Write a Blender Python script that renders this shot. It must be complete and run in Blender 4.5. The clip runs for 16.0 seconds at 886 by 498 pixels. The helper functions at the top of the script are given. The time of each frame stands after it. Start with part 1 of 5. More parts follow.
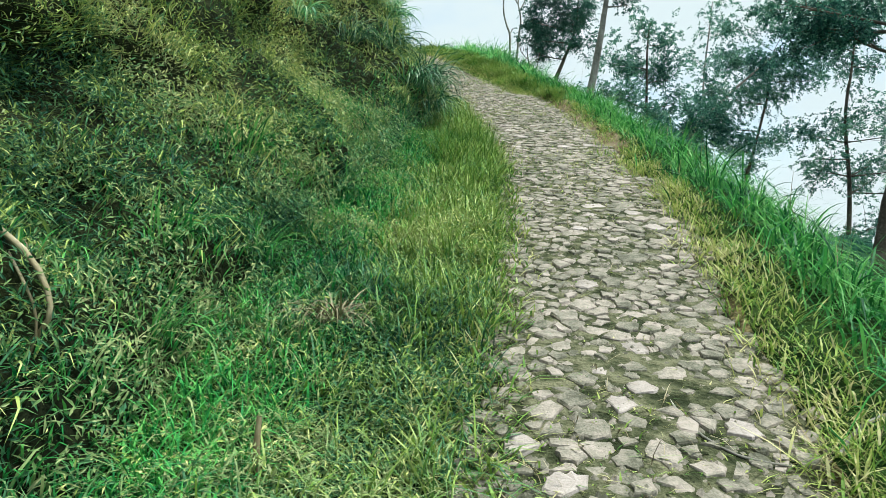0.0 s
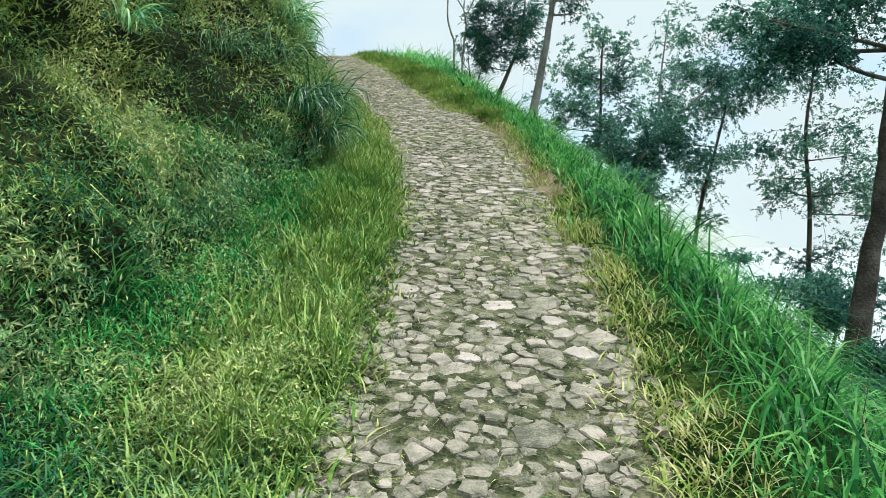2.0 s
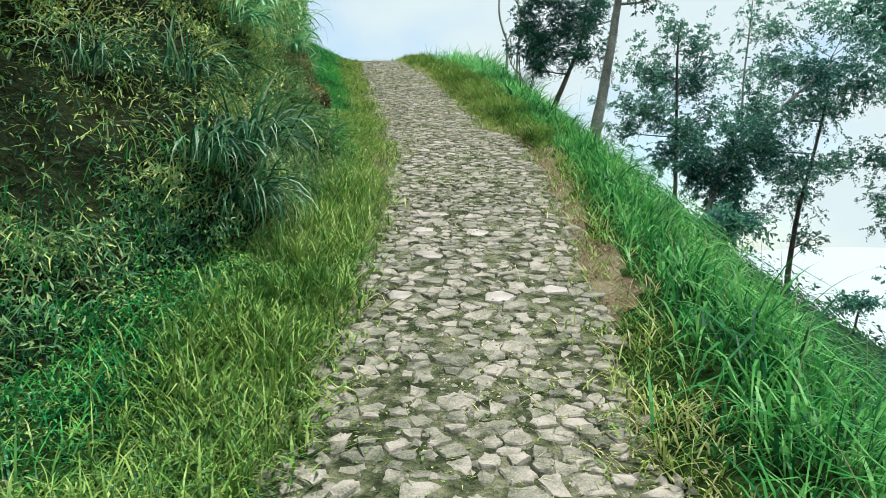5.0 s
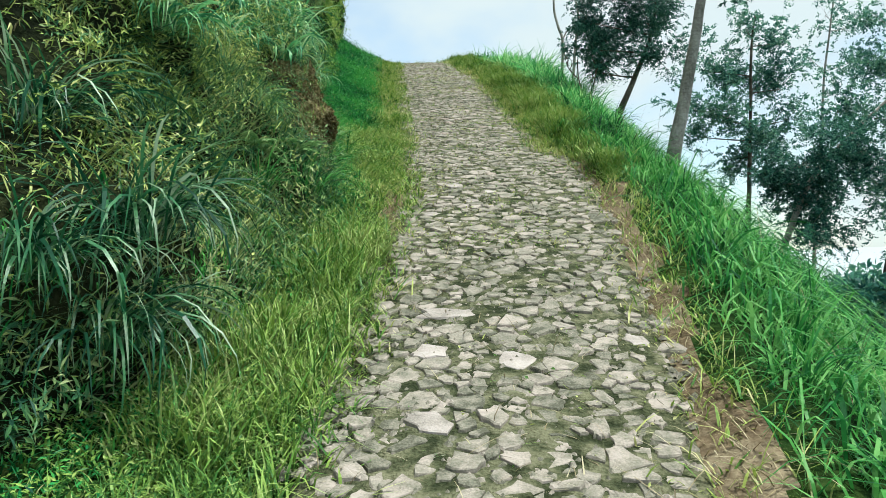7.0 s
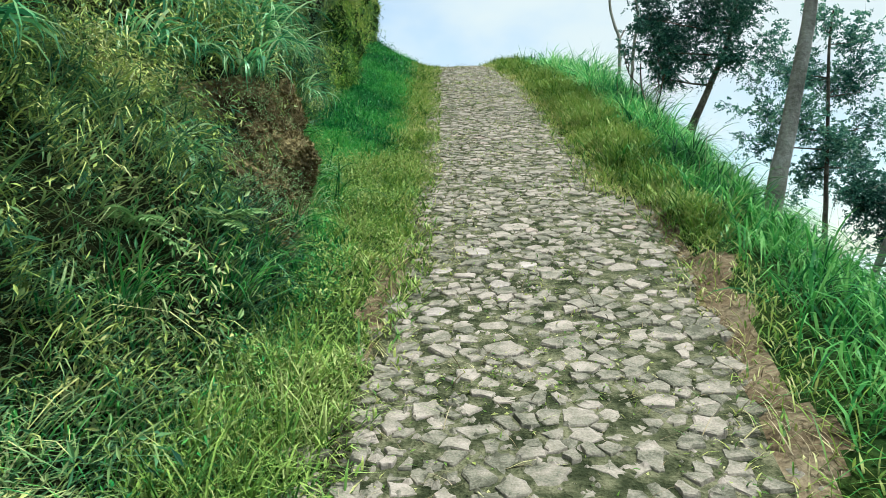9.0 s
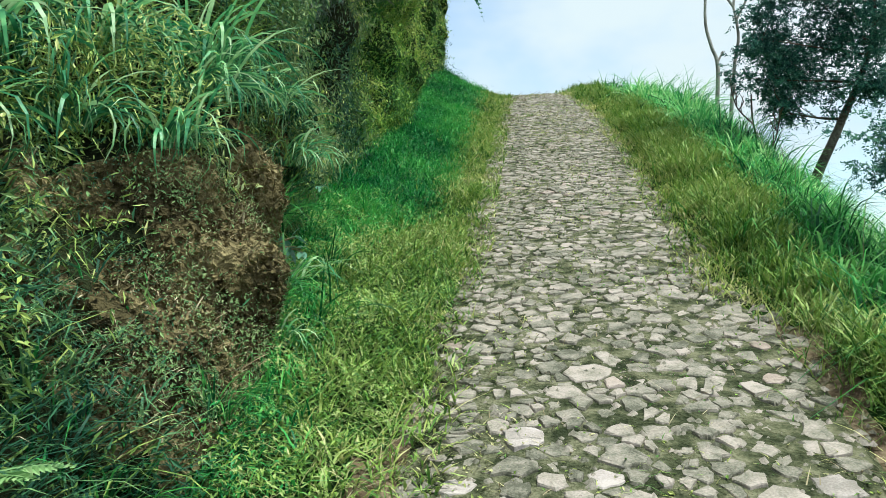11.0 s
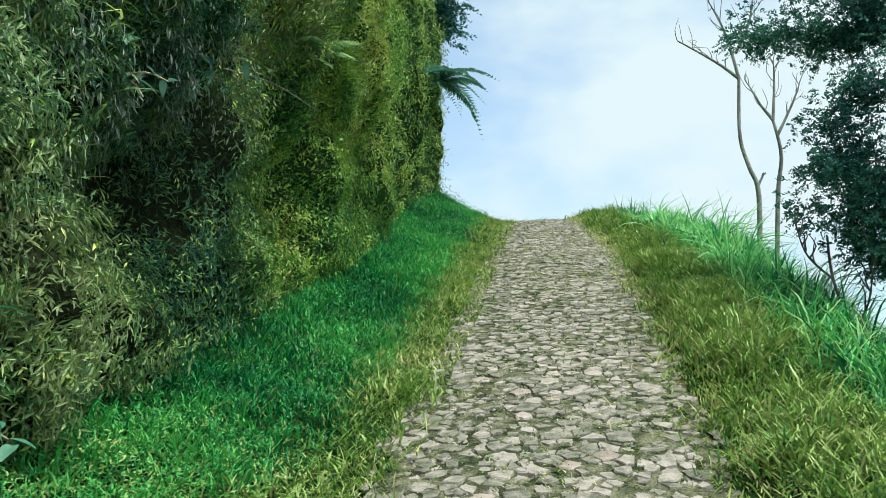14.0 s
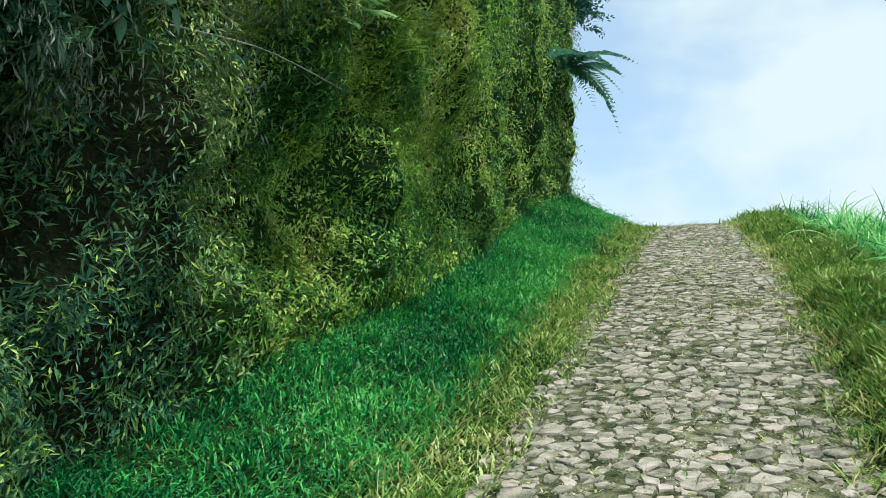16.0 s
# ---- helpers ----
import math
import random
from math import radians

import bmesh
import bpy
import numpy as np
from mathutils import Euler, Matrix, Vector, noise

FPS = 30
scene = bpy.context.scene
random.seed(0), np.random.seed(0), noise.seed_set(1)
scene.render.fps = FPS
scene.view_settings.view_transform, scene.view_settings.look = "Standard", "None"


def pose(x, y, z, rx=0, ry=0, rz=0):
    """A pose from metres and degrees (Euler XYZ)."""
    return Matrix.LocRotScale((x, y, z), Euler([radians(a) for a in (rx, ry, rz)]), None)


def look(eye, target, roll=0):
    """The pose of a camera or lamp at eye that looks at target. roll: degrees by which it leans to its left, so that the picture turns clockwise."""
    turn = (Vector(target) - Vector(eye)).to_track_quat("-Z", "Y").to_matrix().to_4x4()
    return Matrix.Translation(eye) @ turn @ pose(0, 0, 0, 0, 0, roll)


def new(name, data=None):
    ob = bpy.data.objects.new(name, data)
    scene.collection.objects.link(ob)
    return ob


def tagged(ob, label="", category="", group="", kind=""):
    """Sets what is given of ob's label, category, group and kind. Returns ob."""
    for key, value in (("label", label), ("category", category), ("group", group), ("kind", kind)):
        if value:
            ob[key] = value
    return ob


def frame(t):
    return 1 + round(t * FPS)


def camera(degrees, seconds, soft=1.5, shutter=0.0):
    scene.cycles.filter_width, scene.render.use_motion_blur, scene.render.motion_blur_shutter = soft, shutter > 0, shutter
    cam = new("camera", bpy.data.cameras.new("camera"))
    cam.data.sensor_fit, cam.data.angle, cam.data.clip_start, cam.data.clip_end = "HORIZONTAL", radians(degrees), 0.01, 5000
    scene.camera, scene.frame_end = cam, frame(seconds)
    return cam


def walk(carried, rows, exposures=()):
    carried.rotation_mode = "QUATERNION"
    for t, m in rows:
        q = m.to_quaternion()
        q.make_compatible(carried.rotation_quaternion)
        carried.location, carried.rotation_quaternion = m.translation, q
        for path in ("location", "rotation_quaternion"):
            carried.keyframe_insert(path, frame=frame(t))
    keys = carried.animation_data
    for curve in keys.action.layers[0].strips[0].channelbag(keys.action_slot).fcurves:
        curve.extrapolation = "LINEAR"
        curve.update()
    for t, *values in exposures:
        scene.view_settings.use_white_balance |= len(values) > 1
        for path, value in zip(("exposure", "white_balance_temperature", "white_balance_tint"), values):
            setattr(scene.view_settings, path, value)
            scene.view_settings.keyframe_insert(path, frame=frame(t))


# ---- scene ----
cam = camera(57.4, 16.0, soft=0.5)
METRES, EYE, TILT, LEAN, TURN = 18.0, 1.52, 0.0, 0.0, 0.0
ROWS = [
    (0.0, 0.0, 0.0, 0.0, -0.0, 0.0, -0.0),
    (0.5, 0.0024, 0.0292, 0.0087, -0.34, 0.03, -0.09),
    (1.0, 0.0167, 0.0569, 0.017, -0.55, 0.06, -0.16),
    (1.5, 0.0252, 0.0837, 0.026, -0.72, 0.17, -0.16),
    (2.0, 0.0367, 0.1097, 0.0357, -2.88, 0.2, -0.24),
    (2.5, 0.0484, 0.1375, 0.0455, -7.9, -0.05, -0.26),
    (3.0, 0.0521, 0.1657, 0.0523, -11.04, -0.21, -0.21),
    (3.5, 0.0597, 0.1946, 0.0594, -11.21, -0.13, -0.23),
    (4.0, 0.0641, 0.2247, 0.0662, -5.52, 0.11, -0.08),
    (6.5, 0.0763, 0.3742, 0.1069, 4.75, 0.32, 0.2),
    (7.0, 0.0755, 0.4081, 0.1161, 5.87, 0.11, 0.2),
    (7.5, 0.079, 0.4405, 0.1248, 6.15, 0.11, 0.17),
    (8.0, 0.0785, 0.4716, 0.1338, 6.52, 0.2, 0.13),
    (10.5, 0.067, 0.6202, 0.1757, 14.29, 0.21, -0.23),
    (11.0, 0.0675, 0.6484, 0.1858, 15.0, 1.69, -0.16),
    (11.5, 0.0686, 0.6775, 0.1949, 15.19, 5.98, -0.14),
    (12.0, 0.0684, 0.7074, 0.2035, 15.27, 9.61, -0.22),
    (12.5, 0.0706, 0.7416, 0.2106, 15.33, 9.72, -0.27),
    (13.0, 0.0648, 0.7696, 0.2172, 15.37, 9.8, -0.37),
    (13.5, 0.0643, 0.7968, 0.2257, 15.45, 9.89, -0.44),
    (14.0, 0.0635, 0.8228, 0.2338, 16.59, 9.93, -0.63),
    (14.5, 0.0598, 0.8509, 0.2421, 18.73, 9.8, -0.99),
    (15.0, 0.0602, 0.8821, 0.2481, 23.49, 9.76, -1.69),
    (15.5, 0.0574, 0.9157, 0.2562, 26.68, 9.73, -2.1),
    (16.0, 0.0561, 0.9486, 0.2657, 27.37, 9.83, -2.14),
]
walk(cam, [(t, pose(0, 0, EYE, TILT, LEAN, TURN) @ pose(METRES * x, METRES * y, METRES * z, 90 + pitch, roll, yaw)) for t, x, y, z, yaw, pitch, roll in ROWS],
     [(0.0, 0.46, 5880, -4), (2.0, 0.44, 5880, -4), (3.2, 0.32, 5880, -4), (4.5, 0.40, 5880, -4), (7.0, 0.44, 5880, -4), (10.5, 0.48, 5800, -3), (12.5, 0.47, 5750, -5), (16.0, 0.5, 5800, -5)])

# ---- world, sun, exposure ----
SUN_EL, SUN_AZ = 73.0, 102.0          # degrees; azimuth from +y towards +x
world = bpy.data.worlds.new("sky")
scene.world = world
world.use_nodes = True
wn, wl = world.node_tree.nodes, world.node_tree.links
wn.clear()
w_out = wn.new("ShaderNodeOutputWorld")
w_sky = wn.new("ShaderNodeTexSky")
w_sky.sky_type = 'NISHITA'
w_sky.sun_disc = False
w_sky.sun_elevation, w_sky.sun_rotation = radians(SUN_EL), radians(SUN_AZ)
w_sky.air_density, w_sky.dust_density, w_sky.ozone_density = 1.0, 0.5, 1.0
w_blue = wn.new("ShaderNodeBackground")
w_blue.inputs["Strength"].default_value = 0.15
w_cloud = wn.new("ShaderNodeBackground")
w_cloud.inputs["Color"].default_value = (0.97, 0.985, 1.0, 1)
w_cloud.inputs["Strength"].default_value = 0.66
w_co = wn.new("ShaderNodeTexCoord")
w_map = wn.new("ShaderNodeMapping")
w_map.inputs["Location"].default_value = (0.35, 0.1, 0.62)
w_map.inputs["Scale"].default_value = (1.0, 1.0, 1.9)
w_noise = wn.new("ShaderNodeTexNoise")
w_noise.inputs["Scale"].default_value = 2.3
w_noise.inputs["Detail"].default_value = 5.0
w_noise.inputs["Roughness"].default_value = 0.5
w_ramp = wn.new("ShaderNodeMapRange")
w_ramp.interpolation_type = 'SMOOTHSTEP'
w_ramp.inputs["From Min"].default_value, w_ramp.inputs["From Max"].default_value = 0.42, 0.58
w_ramp.inputs["To Min"].default_value, w_ramp.inputs["To Max"].default_value = 0.40, 1.0
w_mix = wn.new("ShaderNodeMixShader")
wl.new(w_co.outputs["Generated"], w_map.inputs["Vector"])
wl.new(w_map.outputs["Vector"], w_noise.inputs["Vector"])
wl.new(w_noise.outputs["Fac"], w_ramp.inputs["Value"])
wl.new(w_ramp.outputs["Result"], w_mix.inputs["Fac"])
wl.new(w_sky.outputs["Color"], w_blue.inputs["Color"])
wl.new(w_blue.outputs["Background"], w_mix.inputs[1])
wl.new(w_cloud.outputs["Background"], w_mix.inputs[2])
wl.new(w_mix.outputs["Shader"], w_out.inputs["Surface"])

sun = new("sun", bpy.data.lights.new("sun", 'SUN'))
sun.data.energy, sun.data.angle, sun.data.color = 5.0, radians(20), (1.0, 0.96, 0.87)
_e, _a = radians(SUN_EL), radians(SUN_AZ)
sun.matrix_world = look((0, 0, 60), (-math.sin(_a) * math.cos(_e), -math.cos(_a) * math.cos(_e), 60 - math.sin(_e)))

# ---- materials ----


def surface(name, colours, rough=0.8, scale=6.0, fine=60.0, bump=0.3, island=0.0, obj_random=0.0, through_light=0.0, dist=0.01, spec=0.3, contrast=1.5):
    """Two-scale mottled material: dark, mid and light colours, with grain, relief and variation by piece."""
    m = bpy.data.materials.new(name)
    m.use_nodes = True
    n, l = m.node_tree.nodes, m.node_tree.links
    b = n["Principled BSDF"]
    b.inputs["Roughness"].default_value = rough
    b.inputs["Specular IOR Level"].default_value = spec
    co = n.new("ShaderNodeTexCoord")
    big, small = n.new("ShaderNodeTexNoise"), n.new("ShaderNodeTexNoise")
    for t, s, d in ((big, scale, 4.0), (small, fine, 3.0)):
        t.inputs["Scale"].default_value, t.inputs["Detail"].default_value = s, d
        l.new(co.outputs["Object"], t.inputs["Vector"])
    mix = n.new("ShaderNodeMath")
    mix.operation = 'MULTIPLY_ADD'
    l.new(big.outputs["Fac"], mix.inputs[0])
    mix.inputs[1].default_value = contrast
    half = n.new("ShaderNodeMath")
    half.operation = 'MULTIPLY_ADD'
    l.new(small.outputs["Fac"], half.inputs[0])
    half.inputs[1].default_value, half.inputs[2].default_value = 0.8, 0.1 - contrast / 2
    l.new(half.outputs[0], mix.inputs[2])
    fac = mix.outputs[0]
    for amount, kind in ((island, "island"), (obj_random, "object")):
        if amount:
            src = n.new("ShaderNodeNewGeometry") if kind == "island" else n.new("ShaderNodeObjectInfo")
            add = n.new("ShaderNodeMath")
            add.operation = 'MULTIPLY_ADD'
            l.new(src.outputs["Random Per Island" if kind == "island" else "Random"], add.inputs[0])
            add.inputs[1].default_value = amount
            l.new(fac, add.inputs[2])
            off = n.new("ShaderNodeMath")
            off.operation = 'SUBTRACT'
            l.new(add.outputs[0], off.inputs[0])
            off.inputs[1].default_value = amount / 2
            fac = off.outputs[0]
    ramp = n.new("ShaderNodeValToRGB")
    r = ramp.color_ramp
    r.elements[0].position, r.elements[0].color = 0.15, (*colours[0], 1)
    r.elements[1].position, r.elements[1].color = 0.85, (*colours[-1], 1)
    for i, c in enumerate(colours[1:-1], 1):
        r.elements.new(0.15 + 0.7 * i / (len(colours) - 1)).color = (*c, 1)
    l.new(fac, ramp.inputs["Fac"])
    l.new(ramp.outputs["Color"], b.inputs["Base Color"])
    if bump:
        bp = n.new("ShaderNodeBump")
        bp.inputs["Strength"].default_value, bp.inputs["Distance"].default_value = bump, dist
        l.new(mix.outputs[0], bp.inputs["Height"])
        l.new(bp.outputs["Normal"], b.inputs["Normal"])
    if through_light:
        tr, ms = n.new("ShaderNodeBsdfTranslucent"), n.new("ShaderNodeMixShader")
        l.new(ramp.outputs["Color"], tr.inputs["Color"])
        ms.inputs["Fac"].default_value = through_light
        l.new(b.outputs["BSDF"], ms.inputs[1])
        l.new(tr.outputs["BSDF"], ms.inputs[2])
        l.new(ms.outputs["Shader"], n["Material Output"].inputs["Surface"])
    return m


M_SOIL = surface("soil", [(0.037, 0.031, 0.014), (0.118, 0.092, 0.041), (0.258, 0.203, 0.097)], 0.95, 2.3, 26, 1.0, dist=0.09, contrast=2.2, spec=0.1)
M_DIRT = surface("path_dirt", [(0.068, 0.046, 0.027), (0.143, 0.101, 0.061), (0.24, 0.184, 0.12)], 0.95, 3, 40, 0.9, dist=0.02, contrast=2, spec=0.12)
# turf colour darkened to deepen the shade between grass blades
M_SHADETURF = surface("shade_dark_turf", [(0.008, 0.02, 0.005), (0.017, 0.037, 0.008), (0.038, 0.058, 0.014)], 0.95, 2.2, 40, 0.9, dist=0.03, spec=0.05)
# bank earth near black: shade of gaps and hollows put into its colour
M_SHADEEARTH = surface("shade_dark_earth", [(0.006, 0.008, 0.004), (0.014, 0.018, 0.008), (0.032, 0.036, 0.015)], 0.95, 2.0, 30, 0.9, dist=0.05, spec=0.03)
M_BED = surface("road_bed", [(0.025, 0.03, 0.013), (0.075, 0.078, 0.04), (0.16, 0.15, 0.09)], 0.95, 9, 60, 1.0, dist=0.03, contrast=2.6, spec=0.1)
STONE = [(0.078, 0.074, 0.05), (0.165, 0.148, 0.112), (0.25, 0.212, 0.172), (0.345, 0.284, 0.245)]
M_STONE = surface("cobble_stone", STONE, 0.85, 14.0, 110, 0.5, obj_random=0.45, dist=0.008, contrast=1.4)
M_STONES = surface("cobble_stones", STONE, 0.85, 14.0, 110, 0.5, island=0.45, dist=0.008, contrast=1.4)
# lush greens with the turquoise tint of shade mixed into the colour
LUSH = [(0.013, 0.10, 0.032), (0.034, 0.21, 0.052), (0.075, 0.315, 0.066), (0.145, 0.40, 0.09)]
M_PALESTONE = surface("pale_stone", [(0.20, 0.17, 0.145), (0.32, 0.268, 0.24), (0.42, 0.352, 0.325)], 0.85, 9, 110, 0.5, obj_random=0.4, dist=0.008)
M_PINKSTONE = surface("pink_stone", [(0.17, 0.13, 0.10), (0.275, 0.212, 0.173), (0.37, 0.295, 0.255)], 0.85, 9, 110, 0.5, obj_random=0.5, dist=0.008)
M_GRASS = surface("short_grass", [(0.053, 0.13, 0.027), (0.145, 0.259, 0.047), (0.260, 0.358, 0.078), (0.367, 0.415, 0.156)], 0.45, 0.7, 7, 0, island=0.75, through_light=0.15, contrast=1.5, spec=0.15)
M_LUSH = surface("lush_grass", LUSH, 0.42, 0.7, 7, 0, island=0.75, through_light=0.15, contrast=1.8, spec=0.15)
M_DRYGRASS = surface("dry_grass", [(0.084, 0.178, 0.032), (0.215, 0.337, 0.052), (0.394, 0.431, 0.113), (0.542, 0.496, 0.244)], 0.55, 1.2, 9, 0, island=0.8, through_light=0.3, contrast=1.8)
GREEN = [(0.012, 0.062, 0.021), (0.036, 0.166, 0.038), (0.081, 0.274, 0.053), (0.189, 0.397, 0.113)]
M_LONG = surface("long_grass", GREEN, 0.4, 0.8, 7, 0, island=0.7, through_light=0.35, contrast=1.8, spec=0.15)
M_BLADE = surface("long_grass_blade", GREEN, 0.4, 0.8, 7, 0, obj_random=0.8, through_light=0.35, spec=0.15)
# shaded copy of the grass colours, its pale end standing for highlights
M_BLADESHADED = surface("shaded_grass_blade", [(0.011, 0.055, 0.027), (0.027, 0.118, 0.047), (0.095, 0.229, 0.095), (0.332, 0.411, 0.284)], 0.38, 0.8, 7, 0, obj_random=0.9, through_light=0.25, spec=0.3)
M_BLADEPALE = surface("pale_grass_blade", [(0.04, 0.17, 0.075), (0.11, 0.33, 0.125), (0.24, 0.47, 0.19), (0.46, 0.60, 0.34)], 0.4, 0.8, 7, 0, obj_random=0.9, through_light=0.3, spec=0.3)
M_STAND = surface("tall_grass_blade", [(0.049, 0.195, 0.059), (0.117, 0.37, 0.098), (0.224, 0.498, 0.146), (0.429, 0.614, 0.273)], 0.4, 0.8, 7, 0, obj_random=0.8, through_light=0.35, spec=0.15)
M_STANDS = surface("tall_grass", [(0.043, 0.215, 0.072), (0.114, 0.415, 0.114), (0.243, 0.586, 0.172), (0.486, 0.715, 0.315)], 0.4, 0.8, 7, 0, island=0.8, through_light=0.35, spec=0.15)
M_BLADEDRY = surface("withered_blade", [(0.10, 0.08, 0.045), (0.19, 0.16, 0.09), (0.32, 0.28, 0.17)], 0.7, 2, 12, 0, obj_random=0.7)
# blue raised in these greens to paint in the tint of shade
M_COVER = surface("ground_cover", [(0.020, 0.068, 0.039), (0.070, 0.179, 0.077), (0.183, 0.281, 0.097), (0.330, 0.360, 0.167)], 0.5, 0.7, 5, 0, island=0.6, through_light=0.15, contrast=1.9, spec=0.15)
M_CREEP = surface("wall_creeper", [(0.025, 0.076, 0.043), (0.094, 0.184, 0.071), (0.160, 0.247, 0.080), (0.258, 0.308, 0.135)], 0.5, 0.6, 5, 0, island=0.6, through_light=0.15, contrast=2.6, spec=0.15)
M_MOSS = surface("moss_creeper", [(0.050, 0.144, 0.031), (0.163, 0.315, 0.053), (0.346, 0.479, 0.077), (0.549, 0.574, 0.163)], 0.5, 0.7, 5, 0, island=0.6, through_light=0.15, contrast=2.2, spec=0.15)
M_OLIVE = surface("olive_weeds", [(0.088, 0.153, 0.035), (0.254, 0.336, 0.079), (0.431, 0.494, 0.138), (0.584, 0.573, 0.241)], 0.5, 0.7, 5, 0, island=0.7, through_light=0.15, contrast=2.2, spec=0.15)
M_STRAW = surface("dead_stems", [(0.12, 0.09, 0.05), (0.26, 0.20, 0.11), (0.44, 0.37, 0.24)], 0.7, 2, 12, 0, island=0.7)
M_BARK = surface("bark", [(0.036, 0.029, 0.022), (0.08, 0.064, 0.048), (0.16, 0.136, 0.104)], 0.9, 3, 30, 1.0, dist=0.03, contrast=2)
M_PALEBARK = surface("pale_bark", [(0.13, 0.12, 0.10), (0.24, 0.22, 0.19), (0.36, 0.34, 0.30)], 0.9, 3, 30, 0.8, dist=0.02, contrast=2)
M_LEAFDARK = surface("dark_tree_leaves", [(0.013, 0.056, 0.049), (0.036, 0.128, 0.094), (0.094, 0.236, 0.146)], 0.45, 0.6, 5, 0, island=0.7, through_light=0.35)
M_LEAFMID = surface("tree_leaves", [(0.03, 0.11, 0.095), (0.085, 0.225, 0.165), (0.20, 0.38, 0.22)], 0.45, 0.6, 5, 0, island=0.7, through_light=0.4)
M_DROOP = surface("drooping_leaf", [(0.075, 0.110, 0.077), (0.158, 0.204, 0.144), (0.333, 0.355, 0.280)], 0.45, 3, 20, 0, island=0.7, through_light=0.2)
M_FERN = surface("pale_fern", [(0.112, 0.224, 0.078), (0.224, 0.370, 0.134), (0.403, 0.515, 0.246)], 0.5, 3, 20, 0, island=0.5, through_light=0.3)
M_BROAD = surface("broad_leaves", [(0.04, 0.12, 0.08), (0.085, 0.20, 0.13), (0.17, 0.30, 0.20)], 0.4, 2, 20, 0, island=0.5, through_light=0.3)
M_WOODS = surface("understorey_leaves", [(0.015, 0.05, 0.03), (0.035, 0.10, 0.055), (0.08, 0.18, 0.08)], 0.6, 0.4, 3, 0, island=0.6, through_light=0.25)


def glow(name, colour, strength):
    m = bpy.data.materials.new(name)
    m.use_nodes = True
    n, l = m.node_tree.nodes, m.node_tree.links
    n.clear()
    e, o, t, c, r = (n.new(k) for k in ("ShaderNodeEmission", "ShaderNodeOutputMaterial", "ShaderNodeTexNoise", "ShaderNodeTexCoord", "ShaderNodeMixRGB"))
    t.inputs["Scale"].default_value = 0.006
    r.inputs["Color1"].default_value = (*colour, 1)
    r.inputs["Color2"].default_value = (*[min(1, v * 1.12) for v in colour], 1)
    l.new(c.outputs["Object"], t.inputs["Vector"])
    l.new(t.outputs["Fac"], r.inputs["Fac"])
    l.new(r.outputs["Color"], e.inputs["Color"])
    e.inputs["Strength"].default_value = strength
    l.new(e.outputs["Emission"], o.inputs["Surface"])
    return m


# haze painted as an even glow; the ring is no lamp
M_HAZEGLOW = glow("painted_haze_glow", (0.86, 0.90, 0.95), 0.86)

# ---- mesh helpers ----


def fast_mesh(name, verts, faces, material, smooth=False):
    """A mesh from an (n, 3) array of places and an (m, k) array of equal-sided faces."""
    me = bpy.data.meshes.new(name)
    v, f = np.asarray(verts, np.float32).reshape(-1, 3), np.asarray(faces, np.int32)
    k = f.shape[1]
    me.vertices.add(len(v))
    me.vertices.foreach_set("co", v.ravel())
    me.loops.add(f.size)
    me.loops.foreach_set("vertex_index", f.ravel())
    me.polygons.add(len(f))
    me.polygons.foreach_set("loop_start", np.arange(0, f.size, k, dtype=np.int32))
    me.polygons.foreach_set("use_smooth", np.full(len(f), smooth))
    me.update(calc_edges=True)
    me.validate()
    me.materials.append(material)
    return me


def part(name, mesh, parent, label=""):
    ob = new(name, mesh)
    ob.parent = parent
    return tagged(ob, label)


def thing(name, x, y, z, label, category, group="", kind=""):
    ob = new(name)
    ob.location = (x, y, z)
    ob.empty_display_size = 0.2
    return tagged(ob, label, category, group, kind)


def unit(a):
    return a / np.maximum(np.linalg.norm(a, axis=-1, keepdims=True), 1e-9)


def blades(pos, length, width, heading, lean, droop, up=None):
    """Tapered grass blades of three joints: places, lengths, widths, headings (radians), lean and droop (0 to 1). Returns verts, triangles."""
    n = len(pos)
    up = np.tile((0, 0, 1.0), (n, 1)) if up is None else up
    out = np.stack([np.cos(heading), np.sin(heading), np.zeros(n)], 1)
    side = np.stack([-np.sin(heading), np.cos(heading), np.zeros(n)], 1)
    v = np.empty((n, 7, 3))
    for i, s in enumerate((0.0, 0.36, 0.7, 1.0)):
        c = pos + up * (length * (s - droop * 0.75 * s ** 2.4))[:, None] + out * (length * (lean * s + droop * 0.62 * s * s))[:, None]
        w = (width * (0.75, 1.0, 0.72, 0.0)[i] / 2)[:, None]
        if i < 3:
            v[:, 2 * i], v[:, 2 * i + 1] = c - side * w, c + side * w
        else:
            v[:, 6] = c
    t = np.array([(0, 1, 3), (0, 3, 2), (2, 3, 5), (2, 5, 4), (4, 5, 6)])
    return v.reshape(-1, 3), (t[None] + 7 * np.arange(n)[:, None, None]).reshape(-1, 3)


